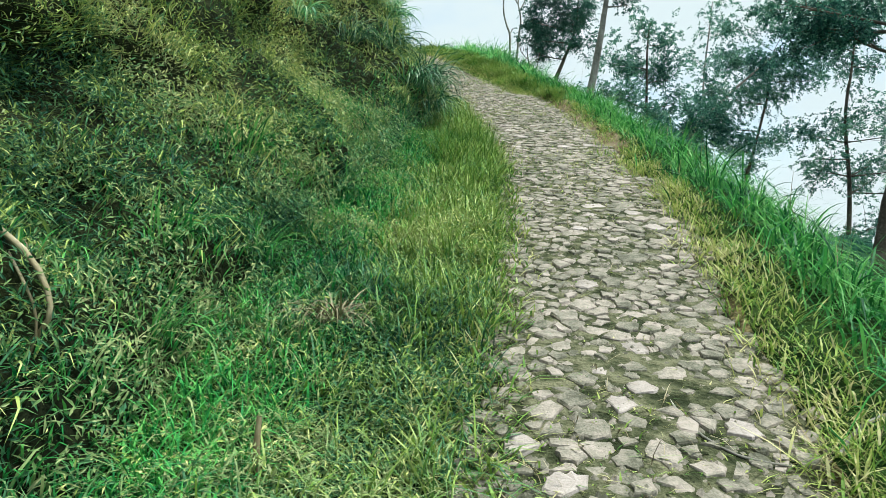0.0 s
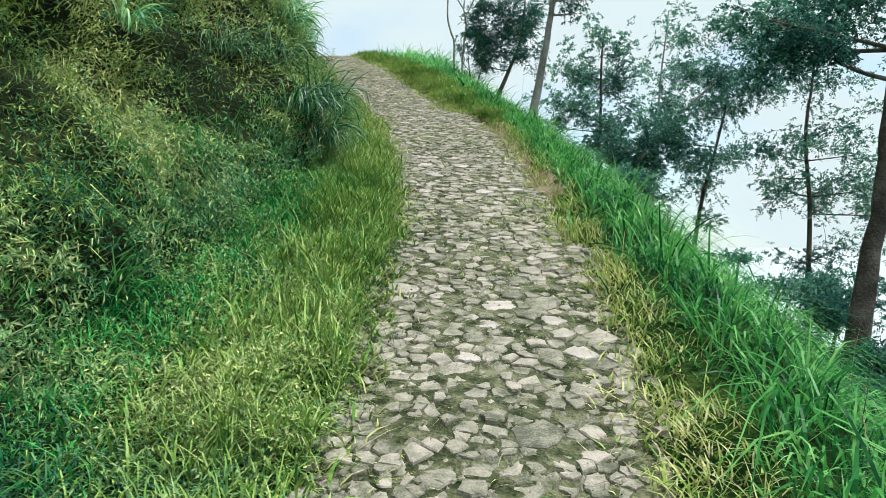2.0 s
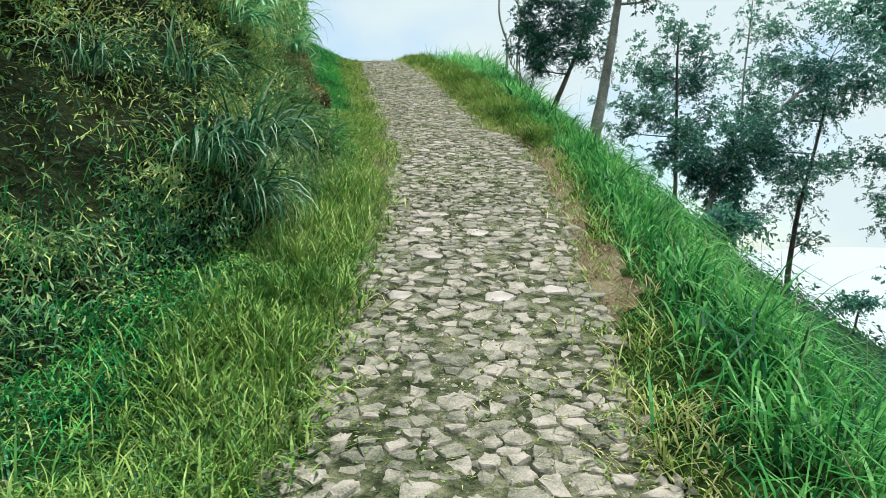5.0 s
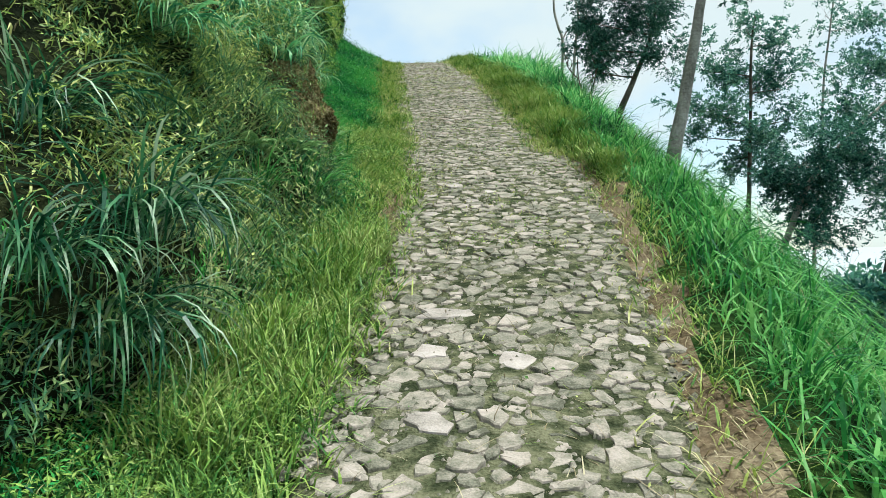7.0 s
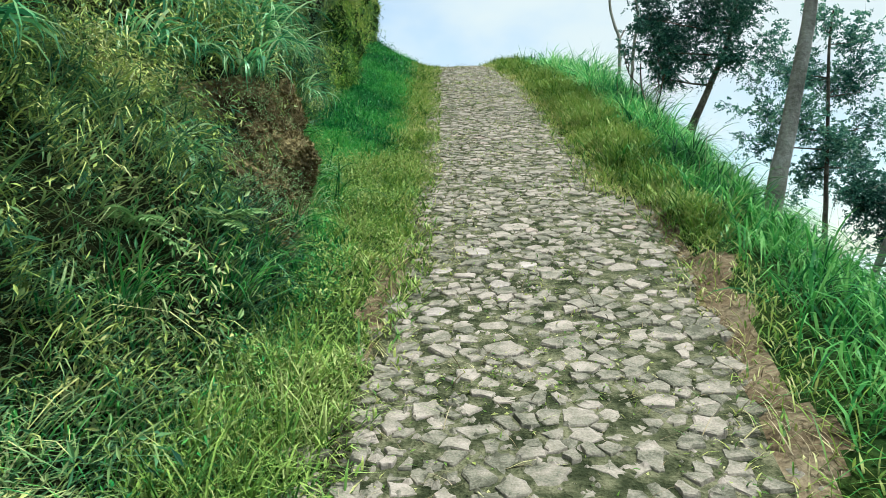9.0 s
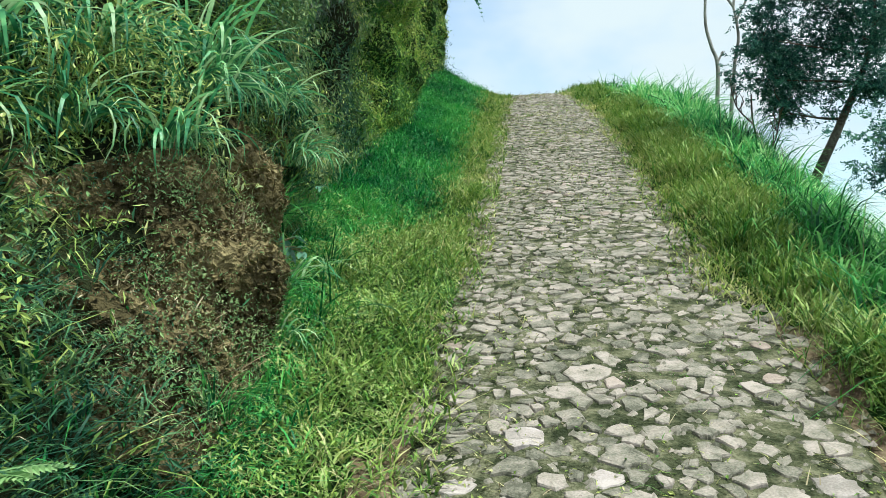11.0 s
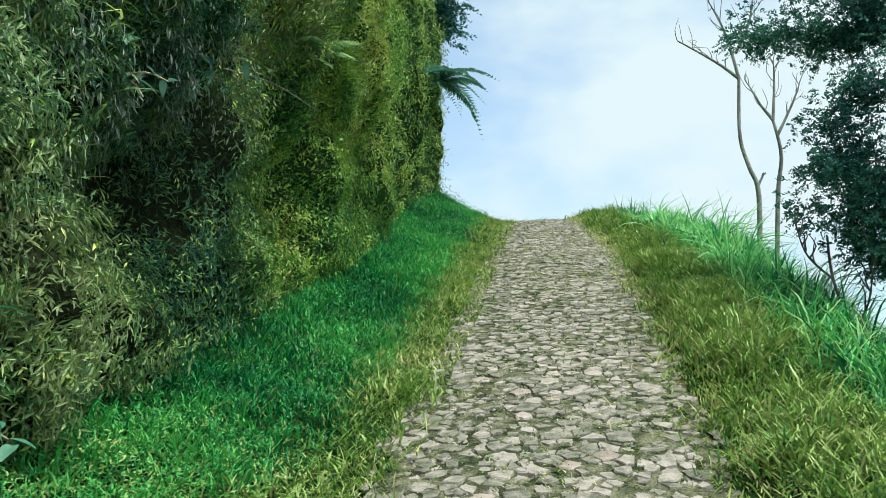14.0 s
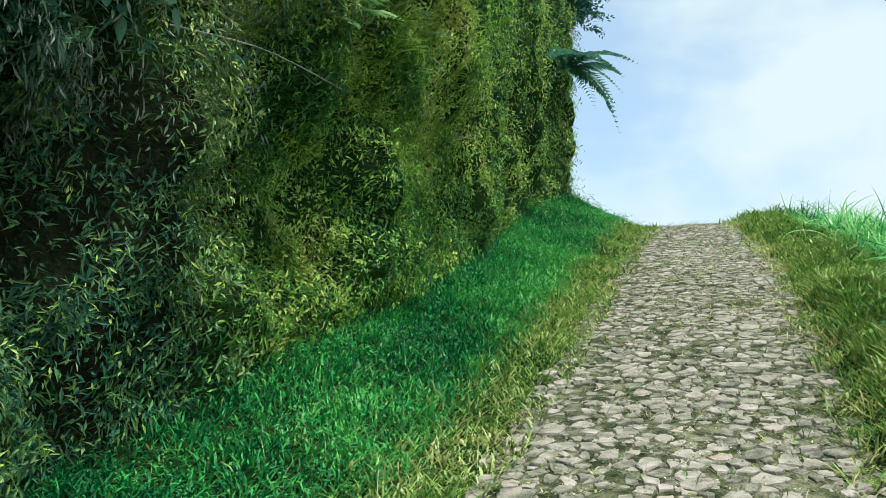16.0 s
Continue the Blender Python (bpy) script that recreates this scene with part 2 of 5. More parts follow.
def sprigs(pos, length, width, heading, lean, droop, up):
    """Short grass blades of two joints: three triangles each."""
    n = len(pos)
    out = np.stack([np.cos(heading), np.sin(heading), np.zeros(n)], 1)
    side = np.stack([-np.sin(heading), np.cos(heading), np.zeros(n)], 1)
    v = np.empty((n, 5, 3))
    for i, s in enumerate((0.0, 0.55, 1.0)):
        c = pos + up * (length * (s - droop * 0.75 * s ** 2.4))[:, None] + out * (length * (lean * s + droop * 0.62 * s * s))[:, None]
        w = (width * (0.7, 1.0, 0.0)[i] / 2)[:, None]
        if i < 2:
            v[:, 2 * i], v[:, 2 * i + 1] = c - side * w, c + side * w
        else:
            v[:, 4] = c
    t = np.array([(0, 1, 3), (0, 3, 2), (2, 3, 4)])
    return v.reshape(-1, 3), (t[None] + 5 * np.arange(n)[:, None, None]).reshape(-1, 3)


def leaves(pos, along, normal, length, width, fold=0.25):
    """Folded pointed leaves: four corners, two triangles each."""
    n = len(pos)
    along = unit(along)
    side = unit(np.cross(along, normal))
    nor = np.cross(side, along)
    L, W = length[:, None], width[:, None] / 2
    v = np.empty((n, 4, 3))
    v[:, 0] = pos
    v[:, 1] = pos + along * L * 0.45 + side * W + nor * W * fold
    v[:, 2] = pos + along * L - nor * L * 0.12
    v[:, 3] = pos + along * L * 0.45 - side * W + nor * W * fold
    t = np.array([(0, 1, 2), (0, 2, 3)])
    return v.reshape(-1, 3), (t[None] + 4 * np.arange(n)[:, None, None]).reshape(-1, 3)


def join(*pieces):
    vs, fs, k = [], [], 0
    for v, f in pieces:
        vs.append(v)
        fs.append(f + k)
        k += len(v)
    return np.concatenate(vs), np.concatenate(fs)


def tube(points, radii, sides=8):
    """A tapered round limb along points."""
    p, r = np.asarray(points, float), np.asarray(radii, float)
    d = unit(np.gradient(p, axis=0))
    ref = np.array((1.0, 0, 0)) if abs(d[0][0]) < 0.8 else np.array((0, 1.0, 0))
    a = unit(np.cross(d, ref))
    b = np.cross(d, a)
    ang = np.arange(sides) * 2 * np.pi / sides
    ring = p[:, None] + r[:, None, None] * (a[:, None] * np.cos(ang)[None, :, None] + b[:, None] * np.sin(ang)[None, :, None])
    i, j = np.meshgrid(np.arange(len(p) - 1), np.arange(sides), indexing="ij")
    j2 = (j + 1) % sides
    q = np.stack([i * sides + j, i * sides + j2, (i + 1) * sides + j2, (i + 1) * sides + j], -1).reshape(-1, 4)
    return ring.reshape(-1, 3), q


def lumps(x, y, z, cells, seed):
    """Smooth value noise, -1 to 1, of places in cells of that many metres."""
    rs = np.random.RandomState(seed)
    tab = rs.rand(64, 64, 64) * 2 - 1
    q = np.stack(np.broadcast_arrays(x, y, z), -1) / cells
    i = np.floor(q).astype(int)
    f = q - i
    f = f * f * (3 - 2 * f)
    out = 0
    for a in (0, 1):
        for b in (0, 1):
            for c in (0, 1):
                w = (f[..., 0] if a else 1 - f[..., 0]) * (f[..., 1] if b else 1 - f[..., 1]) * (f[..., 2] if c else 1 - f[..., 2])
                out = out + w * tab[(i[..., 0] + a) % 64, (i[..., 1] + b) % 64, (i[..., 2] + c) % 64]
    return out


# ---- the lie of the land ----
def table(*pairs):
    p = np.array(pairs, float)

    def f(y):
        y = np.asarray(y, float)
        return (np.interp(y - 0.5, p[:, 0], p[:, 1]) + np.interp(y, p[:, 0], p[:, 1]) * 2 + np.interp(y + 0.5, p[:, 0], p[:, 1])) / 4
    return f


road_left = table((-8, -0.3), (0, -0.05), (2.5, 0.1), (4, 0.28), (6, 0.45), (8, 0.6), (10, 0.6), (12.5, 0.45), (14.6, 0.3), (16, 0.06), (18.5, -0.3), (21, -0.75), (23, -1.07), (27, -1.75), (30, -2.2), (33, -2.75), (37, -3.4), (40, -5), (45, -9))
road_right = table((-8, 0.9), (0, 1.1), (2.5, 1.28), (4, 1.5), (6, 1.8), (8, 1.93), (12.5, 2.0), (14.5, 2.0), (16, 1.84), (17.3, 1.5), (19, 1.3), (23, 0.85), (25, 0.5), (27, 0.2), (29, -0.2), (32, -0.95), (35, -1.5), (38, -2.2), (41, -3.4), (45, -7))
road_z = table((-1500, -90), (-200, -30), (-10, -2.8), (0, 0), (18, 5.04), (21, 5.88), (23, 6.47), (27, 7.73), (33, 9.55), (35, 10.02), (36.5, 10.22), (38, 10.25), (42, 9.9), (60, 6.0), (200, -20), (1500, -90))
toe_x = table((-8, -1.5), (0, -1.1), (4, -1.0), (5, -0.95), (7.5, -0.55), (9.5, -0.4), (11, -0.02), (13, -0.1), (15, -0.5), (16.5, -1.2), (17.5, -1.7), (19, -1.95), (21, -2.3), (23, -2.65), (25, -3.1), (28, -3.8), (30, -4.25), (33, -4.65), (35, -4.9), (37, -6), (40, -9.5), (45, -16))
toe_rise = table((-8, 0.1), (4, 0.1), (7.5, 0.18), (13, 0.15), (15, 0.2), (16.5, 0.35), (17.5, 0.45), (21, 0.5), (23, 0.5), (27, 0.5), (30, 0.75), (34, 0.9), (38, 0.5))
face_back = table((-8, 0.85), (8, 0.85), (10, 0.7), (11, 0.5), (13, 0.5), (15, 0.6), (16.5, 0.4), (17.5, 0.18), (19, 0.12), (21, 0.12), (24, 0.1), (30, 0.05), (35, 0.1), (40, 0.6))
face_over = table((16, 0.0), (18, 0.35), (20, 0.5), (24, 0.45), (28, 0.3), (31, 0.25), (35, 0.1))
bank_high = table((-8, 4.6), (8, 4.6), (12, 5.2), (16, 6.2), (20, 6.8), (34, 7.0), (38, 5), (45, 3))
shoulder = table((-8, 0.8), (0, 0.8), (10, 0.65), (15, 0.7), (17, 1.0), (20, 1.3), (23, 1.5), (26, 1.6), (30, 1.5), (35, 1.3), (45, 2))


def drop(d):
    return np.interp(d, (0, 1, 3, 8, 20, 60, 150, 400, 1500), (0, 0.85, 2.5, 6, 13, 38, 72, 88, 95))


def slope_z(x, y):
    """The height of the falling side at a place."""
    return float(road_z(y) - drop(x - road_right(y) - shoulder(y)))


ys = np.unique(np.round(np.concatenate([[-1500, -700, -300, -150, -80, -45, -28, -18, -12, -9], np.arange(-7, 42.01, 0.12), [43, 45, 48, 52, 58, 66, 80, 110, 160, 260, 500, 900, 1500]]), 3))
zr, xl, xr = road_z(ys), road_left(ys), road_right(ys)
tx, tz, kb, ov, bh, sh = toe_x(ys), toe_rise(ys), face_back(ys), face_over(ys), bank_high(ys), shoulder(ys)
# hollows (minus) and bulges (plus) of the bank: along, up, their reach, depth
HOLLOWS = [(4.3, 1.15, 0.55, 0.22, 0.35), (3.5, 0.6, 0.45, 0.2, 0.25), (6.3, 0.75, 0.5, 0.22, 0.22), (18.95, 1.35, 0.65, 0.5, 0.9), (5.0, 0.95, 0.8, 0.25, 0.3), (8.9, 0.75, 0.6, 0.45, 0.25), (10.4, 0.7, 0.5, 0.6, -0.15), (22.6, 2.6, 0.35, 0.5, 0.12), (16.9, 2.4, 0.5, 0.6, 0.3)]
cols = []                      # (x, z, zone) column by column, from the hilltop to the valley
FAR_L = [(900, 40), (350, 34), (120, 26), (60, 17), (30, 9.5), (15, 5), (7, 2.4), (3, 1.1), (1.2, 0.5)]
for dx, dz in FAR_L:
    cols.append((tx - kb * bh - dx, zr + tz + bh + dz, 0))
NF = 44
for i in range(NF):
    h = 1 - i / NF
    hh = h * bh
    bulge = ov * np.clip(hh / 2.8, 0, 1) ** 1.3 * np.clip((bh - hh) / 2.5, 0.0, 1)
    cols.append((tx - kb * hh + bulge - 0.4 * (h > 0.9) * (h - 0.9) * bh, zr + tz + hh, 1))
NV = 20
for i in range(NV):
    s = i / NV
    cols.append((tx + (xl - tx) * s, zr + tz * (1 - s) ** 1.4, 2))
NR = 12
for i in range(NR):
    s = i / NR
    cols.append((xl + (xr - xl) * s, zr + 0.025 * np.sin(np.pi * s), 3))
NS = 14
for i in range(NS):
    s = i / NS
    cols.append((xr + sh * s, zr + np.interp(ys, (18, 22, 28, 32), (0.10, 0.24, 0.24, 0.12)) * np.sin(np.pi * min(1, s * 1.02)), 4))
for d in np.concatenate([np.arange(0, 3.6, 0.25), [4, 4.6, 5.3, 6.2, 7.3, 8.6, 10, 12, 15, 19, 25, 33, 45, 60, 85, 120, 170, 260, 400, 700, 1500]]):
    cols.append((xr + sh + d, zr - drop(d), 5))
GX = np.stack([c[0] for c in cols], 1)
GZ = np.stack([c[1] for c in cols], 1)
ZONE = np.array([c[2] for c in cols])
GY = np.repeat(ys[:, None], len(cols), 1)
near = ((ys > -8) & (ys < 44))[:, None]
a1, a2 = lumps(GX, GY, GZ, 1.1, 3), lumps(GX, GY, GZ, 0.38, 4)
face = (ZONE == 1)[None] & near
rise_f = GZ - (zr + tz)[:, None]
amt = np.where(face, 0.30 * a1 + 0.24 * a2 + 0.10 * lumps(GX, GY, GZ, 0.21, 15) + np.where(GY > 16.5, 0.24, 0.2) * lumps(GX, GY, GZ, 2.1, 8), 0.0) * np.clip(rise_f / 0.5, 0, 1)
for hy, hz, ry_, rz_, deep in HOLLOWS:
    amt = amt - np.where(face, deep * np.exp(-((GY - hy) / ry_) ** 2 - ((rise_f - hz) / rz_) ** 2), 0)
GX = GX + amt
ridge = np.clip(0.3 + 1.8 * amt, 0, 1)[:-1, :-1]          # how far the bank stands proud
verge = np.isin(ZONE, (2, 4))[None] & near
GZ = GZ + np.where(verge, np.interp(GY, (5, 8), (1.7, 1.0)) * (0.05 * a1 + 0.035 * a2), 0) + np.where((ZONE == 5)[None] & near, 0.12 * a1, 0)
GZ = GZ + np.where((ZONE == 3)[None] & near, 0.012 * a2 - 0.012, 0)
G = np.stack([GX, GY, GZ], -1)
ny, nx = GX.shape
ii, jj = np.meshgrid(np.arange(ny - 1), np.arange(nx - 1), indexing="ij")
quad = np.stack([ii * nx + jj, ii * nx + jj + 1, (ii + 1) * nx + jj + 1, (ii + 1) * nx + jj], -1).reshape(-1, 4)
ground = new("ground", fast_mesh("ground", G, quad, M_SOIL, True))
for m in (M_SHADETURF, M_SHADEEARTH, M_DIRT):
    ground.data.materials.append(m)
qz = np.broadcast_to(ZONE[:-1], (ny - 1, nx - 1))
qy = np.repeat(((ys[:-1] + ys[1:]) / 2)[:, None], nx - 1, 1)
qh = (GZ - zr[:, None])[:-1, :-1]
cut = (qz == 1) & (qy > 13.75 + 0.4 * a1[:-1, :-1]) & (qy < 16.3 + 0.5 * a1[:-1, :-1]) & (qh < 1.22 + 0.5 * a2[:-1, :-1])
strip = (qz == 4) & (qy > 9.2) & (qy < 16.4) & ((GX - xr[:, None])[:-1, :-1] < 0.17 + 0.16 * a2[:-1, :-1])
strip |= (qz == 2) & (qy > 13.2) & (qy < 15.2) & ((xl[:, None] - GX)[:-1, :-1] < 0.15 + 0.16 * a2[:-1, :-1])
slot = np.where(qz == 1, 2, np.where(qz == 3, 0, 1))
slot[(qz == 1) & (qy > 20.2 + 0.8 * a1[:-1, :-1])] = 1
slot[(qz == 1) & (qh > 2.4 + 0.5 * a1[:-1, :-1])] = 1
slot[cut] = 0
slot[strip] = 3
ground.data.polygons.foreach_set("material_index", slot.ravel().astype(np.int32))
tagged(ground, "brown earth hillside under grass and creepers", "ground", kind="structure")

# cell measures for sowing
C00, C10, C01, C11 = G[:-1, :-1], G[1:, :-1], G[:-1, 1:], G[1:, 1:]
CN = np.cross(C01 - C00, C10 - C00)
CA = np.linalg.norm(CN, axis=-1)
CN = unit(CN)
CY, CZONE = (C00[..., 1] + C11[..., 1]) / 2, np.broadcast_to(ZONE[:-1], CA.shape)
CX = (C00[..., 0] + C11[..., 0]) / 2
CZ = (C00[..., 2] + C11[..., 2]) / 2
CH = CZ - road_z(CY)
rng = np.random.RandomState(7)


def sow(n, weight):
    """n places on the ground, thicker where weight (by cell, per square metre) is larger; with the normals."""
    w = (np.maximum(weight, 0) * CA).ravel()
    k = rng.choice(len(w), n, p=w / w.sum())
    a, b = rng.rand(n, 1), rng.rand(n, 1)
    p = [c.reshape(-1, 3)[k] for c in (C00, C10, C01, C11)]
    at = p[0] * (1 - a) * (1 - b) + p[1] * a * (1 - b) + p[2] * (1 - a) * b + p[3] * a * b
    at[:, 2] += np.where(CZONE.ravel()[k] == 3, 0.032, 0)          # the road bed lies on the ground
    return at, CN.reshape(-1, 3)[k]

# ---- backdrop: a ring that glows to imitate bright haze over the valley ----
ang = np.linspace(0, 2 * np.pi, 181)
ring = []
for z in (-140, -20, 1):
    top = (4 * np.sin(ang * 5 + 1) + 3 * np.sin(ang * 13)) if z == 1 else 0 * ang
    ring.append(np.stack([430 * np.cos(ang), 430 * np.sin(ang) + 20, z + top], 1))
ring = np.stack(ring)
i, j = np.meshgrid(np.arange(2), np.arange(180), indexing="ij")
mist = new("backdrop", fast_mesh("backdrop", ring, np.stack([i * 181 + j, i * 181 + j + 1, (i + 1) * 181 + j + 1, (i + 1) * 181 + j], -1).reshape(-1, 4), M_HAZEGLOW))
tagged(mist, "glowing backdrop ring painted as pale haze over the far valley", "backdrop", kind="structure")

# ---- grass and creepers ----
TAU = 2 * np.pi
walked = (CY > -1.5) & (CY < 40)
mott = lumps(CX, CY, CZ, 1.3, 11)
mott2 = lumps(CX, CY, CZ, 0.45, 12)
clump = np.clip(0.55 + 1.3 * lumps(CX, CY, CZ, 0.24, 13), 0.28, 1.6)
edge_l, edge_r = CX - road_left(CY), CX - road_right(CY)
cut_c, dirt = cut * 1.0, np.clip(strip + 0.0, 0, 1)
reach = np.interp(CY, (-1.5, 0, 17, 24, 30, 40), (0.35, 1, 1, 0.75, 0.4, 0.25))      # thinner where the walk stays far off
tall_from = np.interp(CY, (0, 8, 16, 19, 25, 36), (0.36, 0.25, 0.32, 0.75, 0.85, 0.9))


def stuff(name, geo, material, label, category):
    return tagged(new(name, fast_mesh(name, *geo, material)), label, category, kind="stuff")


def grass(n, weight, length, width, lean, droop, flat=0.0, make=blades):
    p, nor = sow(n, weight)
    far = np.interp(p[:, 1], (16, 22, 34), (1.0, 1.25, 2.0))
    up = unit(nor * flat + np.array((0, 0, 1.0)))
    tuft = 1.0 + 0.55 * lumps(p[:, 0], p[:, 1], p[:, 2], 0.22, 31)
    return make(p - nor * 0.01, tuft * (length[0] + (length[1] - length[0]) * rng.rand(n) ** 1.5), width * far * (0.6 + 0.8 * rng.rand(n)), rng.rand(n) * TAU, lean * rng.rand(n), droop * (0.3 + 0.9 * rng.rand(n)), up)


def cover(n, weight, length, width, hang, proud):
    p, nor = sow(n, weight)
    far = np.interp(p[:, 1], (2, 9, 17, 24, 34), (0.68, 1.0, 1.0, 1.2, 1.8))
    t = unit(rng.randn(n, 3) + np.array((0, 0, hang)))
    t = unit(t - nor * ((t * nor).sum(1, keepdims=True) - 0.25))
    f = unit(nor + np.array((0, 0, 0.6)) + 0.7 * rng.randn(n, 3))
    puff = np.clip(0.5 + 1.0 * lumps(p[:, 0], p[:, 1], p[:, 2], 0.30, 21) + 0.45 * lumps(p[:, 0], p[:, 1], p[:, 2], 0.12, 22), 0, 1.3)[:, None]
    return leaves(p + (nor + np.array((0, 0, 0.35))) * (proud * (0.15 + 1.6 * puff ** 1.5) * rng.rand(n, 1) ** 0.8), t, f, far * length * (0.45 + rng.rand(n) ** 1.3), far * width * (0.6 + 0.8 * rng.rand(n)))


close_l = np.exp(-np.maximum(-edge_l, 0) / 0.3)
w_verge = (1 - 0.85 * dirt) * walked * reach * (CZONE == 2) * (1.0 + 0.4 * mott)
w_foot = walked * reach * (CZONE == 1) * np.clip(1 - (CH - 0.2) / 0.8, 0, 1) * (1 - 0.95 * cut_c)
mid_v = np.clip((edge_l - (toe_x(CY) - road_left(CY)) * np.interp(CY, (2, 3.5, 5, 13, 16.5, 18.5), (0.5, 0.5, 0.55, 0.75, 0.7, 0.3))) / 0.3 + 0.5 + 0.5 * mott, 0, 1)       # 0 by the bank, 1 by the road
mid_v = np.where(CZONE == 2, mid_v, 0)
w_lap = walked * reach * (CZONE == 3) * np.clip(0.16 - edge_l, 0, 1) / 0.16 * np.clip(0.6 + mott2, 0, 1)
w_mid = 1.6 * walked * reach * (CZONE == 4) * np.clip((edge_r - 0.12) / 0.15, 0, 1) * np.clip((tall_from + 0.2 - edge_r) / 0.2, 0, 1) * (CY > 15)
stuff("verge_grass", join(
    grass(44000, w_verge * np.interp(CY, (4, 5.5), (0.5, 1.0)) * mid_v * (1 - 0.5 * close_l) + 0.8 * w_mid + w_lap, (0.05, 0.16), 0.0105, 1.3, 0.8, make=sprigs),
    grass(28000, w_mid * (0.6 + np.clip(mott2, -0.5, 1)), (0.08, 0.30), 0.009, 0.7, 1.0),
    grass(13000, w_verge * np.interp(CY, (3.5, 7, 12, 13.5), (0.05, 1, 1, 0)) * np.exp(-((edge_l + 0.3) / 0.28) ** 2), (0.16, 0.36), 0.0075, 0.5, 0.9),
    grass(8000, (w_verge * (CY > 6) * (CY < 13.5) + 0.2 * w_verge) * mid_v * (1 - 0.4 * close_l) + 0.5 * w_mid, (0.12, 0.26), 0.0055, 0.9, 1.2),
    cover(26000, w_verge * (1 - 0.5 * close_l) * np.interp(CY, (4.5, 6, 9, 10, 17, 19), (0, 0.4, 0.5, 1, 1, 0)), 0.032, 0.009, 0.5, 0.08)), M_GRASS,
    "yellow-green grass on the verge beside the cobbles", "grass")
# lush growth by the bank, carrying a painted shade tint
stuff("lush_grass", join(
    grass(66000, w_verge * (1 - mid_v) * np.interp(CY, (8, 15, 26, 32), (0.7, 1.3, 1.3, 0.8)) + 0.6 * w_foot, (0.05, 0.17), 0.0085, 0.9, 0.8, make=sprigs),
    grass(13000, w_verge * (1 - mid_v) + 0.8 * w_foot, (0.10, 0.24), 0.0065, 0.7, 1.3),
    cover(20000, w_verge * (1 - mid_v) * (CY > 8), 0.036, 0.009, 0.5, 0.09)), M_LUSH,
    "lush grass at the foot of the bank, tinted blue-green as in shade", "grass")
inner = np.minimum(edge_l, -edge_r)
w_dry = walked * reach * ((CZONE == 2) * close_l * (1 - 0.75 * dirt) * (1 + 0.5 * mott2) + (CZONE == 4) * np.clip(1.25 - edge_r / np.minimum(tall_from, 0.4), 0, 1) * (1 - 0.75 * dirt) + (CZONE == 3) * 0.5 * np.clip(0.22 - inner, 0, 1) / 0.22 * (1 - 0.8 * (edge_r > -0.3) * (CY > 9.2) * (CY < 16.4)))
stuff("trodden_grass", join(grass(42000, w_dry, (0.03, 0.13), 0.0085, 1.7, 0.6, make=sprigs), grass(9000, w_dry * (CZONE != 3), (0.08, 0.22), 0.005, 1.0, 0.7)), M_DRYGRASS, "trodden yellow grass along the cobbles", "grass")
w_right = walked * reach * ((CZONE == 4) * np.clip((edge_r - tall_from) / 0.2 + 0.5, 0.04, 1) * (1 - 0.95 * dirt) + (CZONE == 5) * (edge_r < shoulder(CY) + 1.6) * 0.9) * (1 + 0.4 * mott)
stuff("roadside_grass", join(
    grass(31000, w_right, (0.10, 0.36), 0.011, 0.6, 1.1),
    grass(15000, w_right * (edge_r > tall_from + 0.1), (0.28, 0.60), 0.014, 0.5, 1.7)), M_LONG, "long bright green grass along the drop", "grass")
w_stand = (CZONE == 4) * np.interp(CY, (19, 21.5, 29, 31), (0, 1, 1, 0)) * np.clip((edge_r - 0.75) / 0.2, 0, 1) + (CZONE == 5) * (CY > 19) * (CY < 31) * (edge_r < shoulder(CY) + 0.5)
stuff("tall_grass", grass(9000, w_stand * np.clip(0.6 + mott2, 0.1, 1.5), (0.28, 0.62), 0.011, 0.35, 1.1), M_STANDS, "tall stand of broad green grass near the crest", "grass")
stuff("seed_heads", grass(420, w_right * (edge_r > tall_from + 0.2), (0.35, 0.75), 0.004, 0.35, 0.35), M_STRAW, "thin dry seed stalks in the long grass", "seed stalks")

# growth thinned near y 10.2 so the shade-dark earth reads as a void
w_bank = clump * walked * (CZONE == 1) * (1 - 0.97 * cut_c) * np.clip(1.0 + 0.6 * mott + 0.75 * mott2, np.interp(CY, (0, 9, 19.5, 20.5), (0.4, 0.35, 0.3, 0.75)), 2) * (1 - 0.15 * np.exp(-((CY - 19.25) / 0.7) ** 2 - ((CH - 1.9) / 0.55) ** 2)) * (1 - 0.8 * np.exp(-((CY - 10.2) / 0.55) ** 2 - ((CH - 0.8) / 0.55) ** 2)) * (1 - 0.55 * np.exp(-((CY - 12.6) / 1.0) ** 2 - ((CH - 0.6) / 0.5) ** 2))


low = CY < 16.7
seen_low, seen_high = low * np.interp(CH, (2.4, 3.0), (1.0, 0.12)), (~low) * (CH < np.interp(CY, (16, 20, 30), (3.8, 4.5, 6.5))) * reach
# dry olive growth; below y 11.2 it also paints ridges as lit, hollows darker
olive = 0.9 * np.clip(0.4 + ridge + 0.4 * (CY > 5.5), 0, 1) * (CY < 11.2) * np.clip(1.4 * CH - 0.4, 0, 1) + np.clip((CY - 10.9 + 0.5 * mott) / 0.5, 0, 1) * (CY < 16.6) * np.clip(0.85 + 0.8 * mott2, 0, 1)
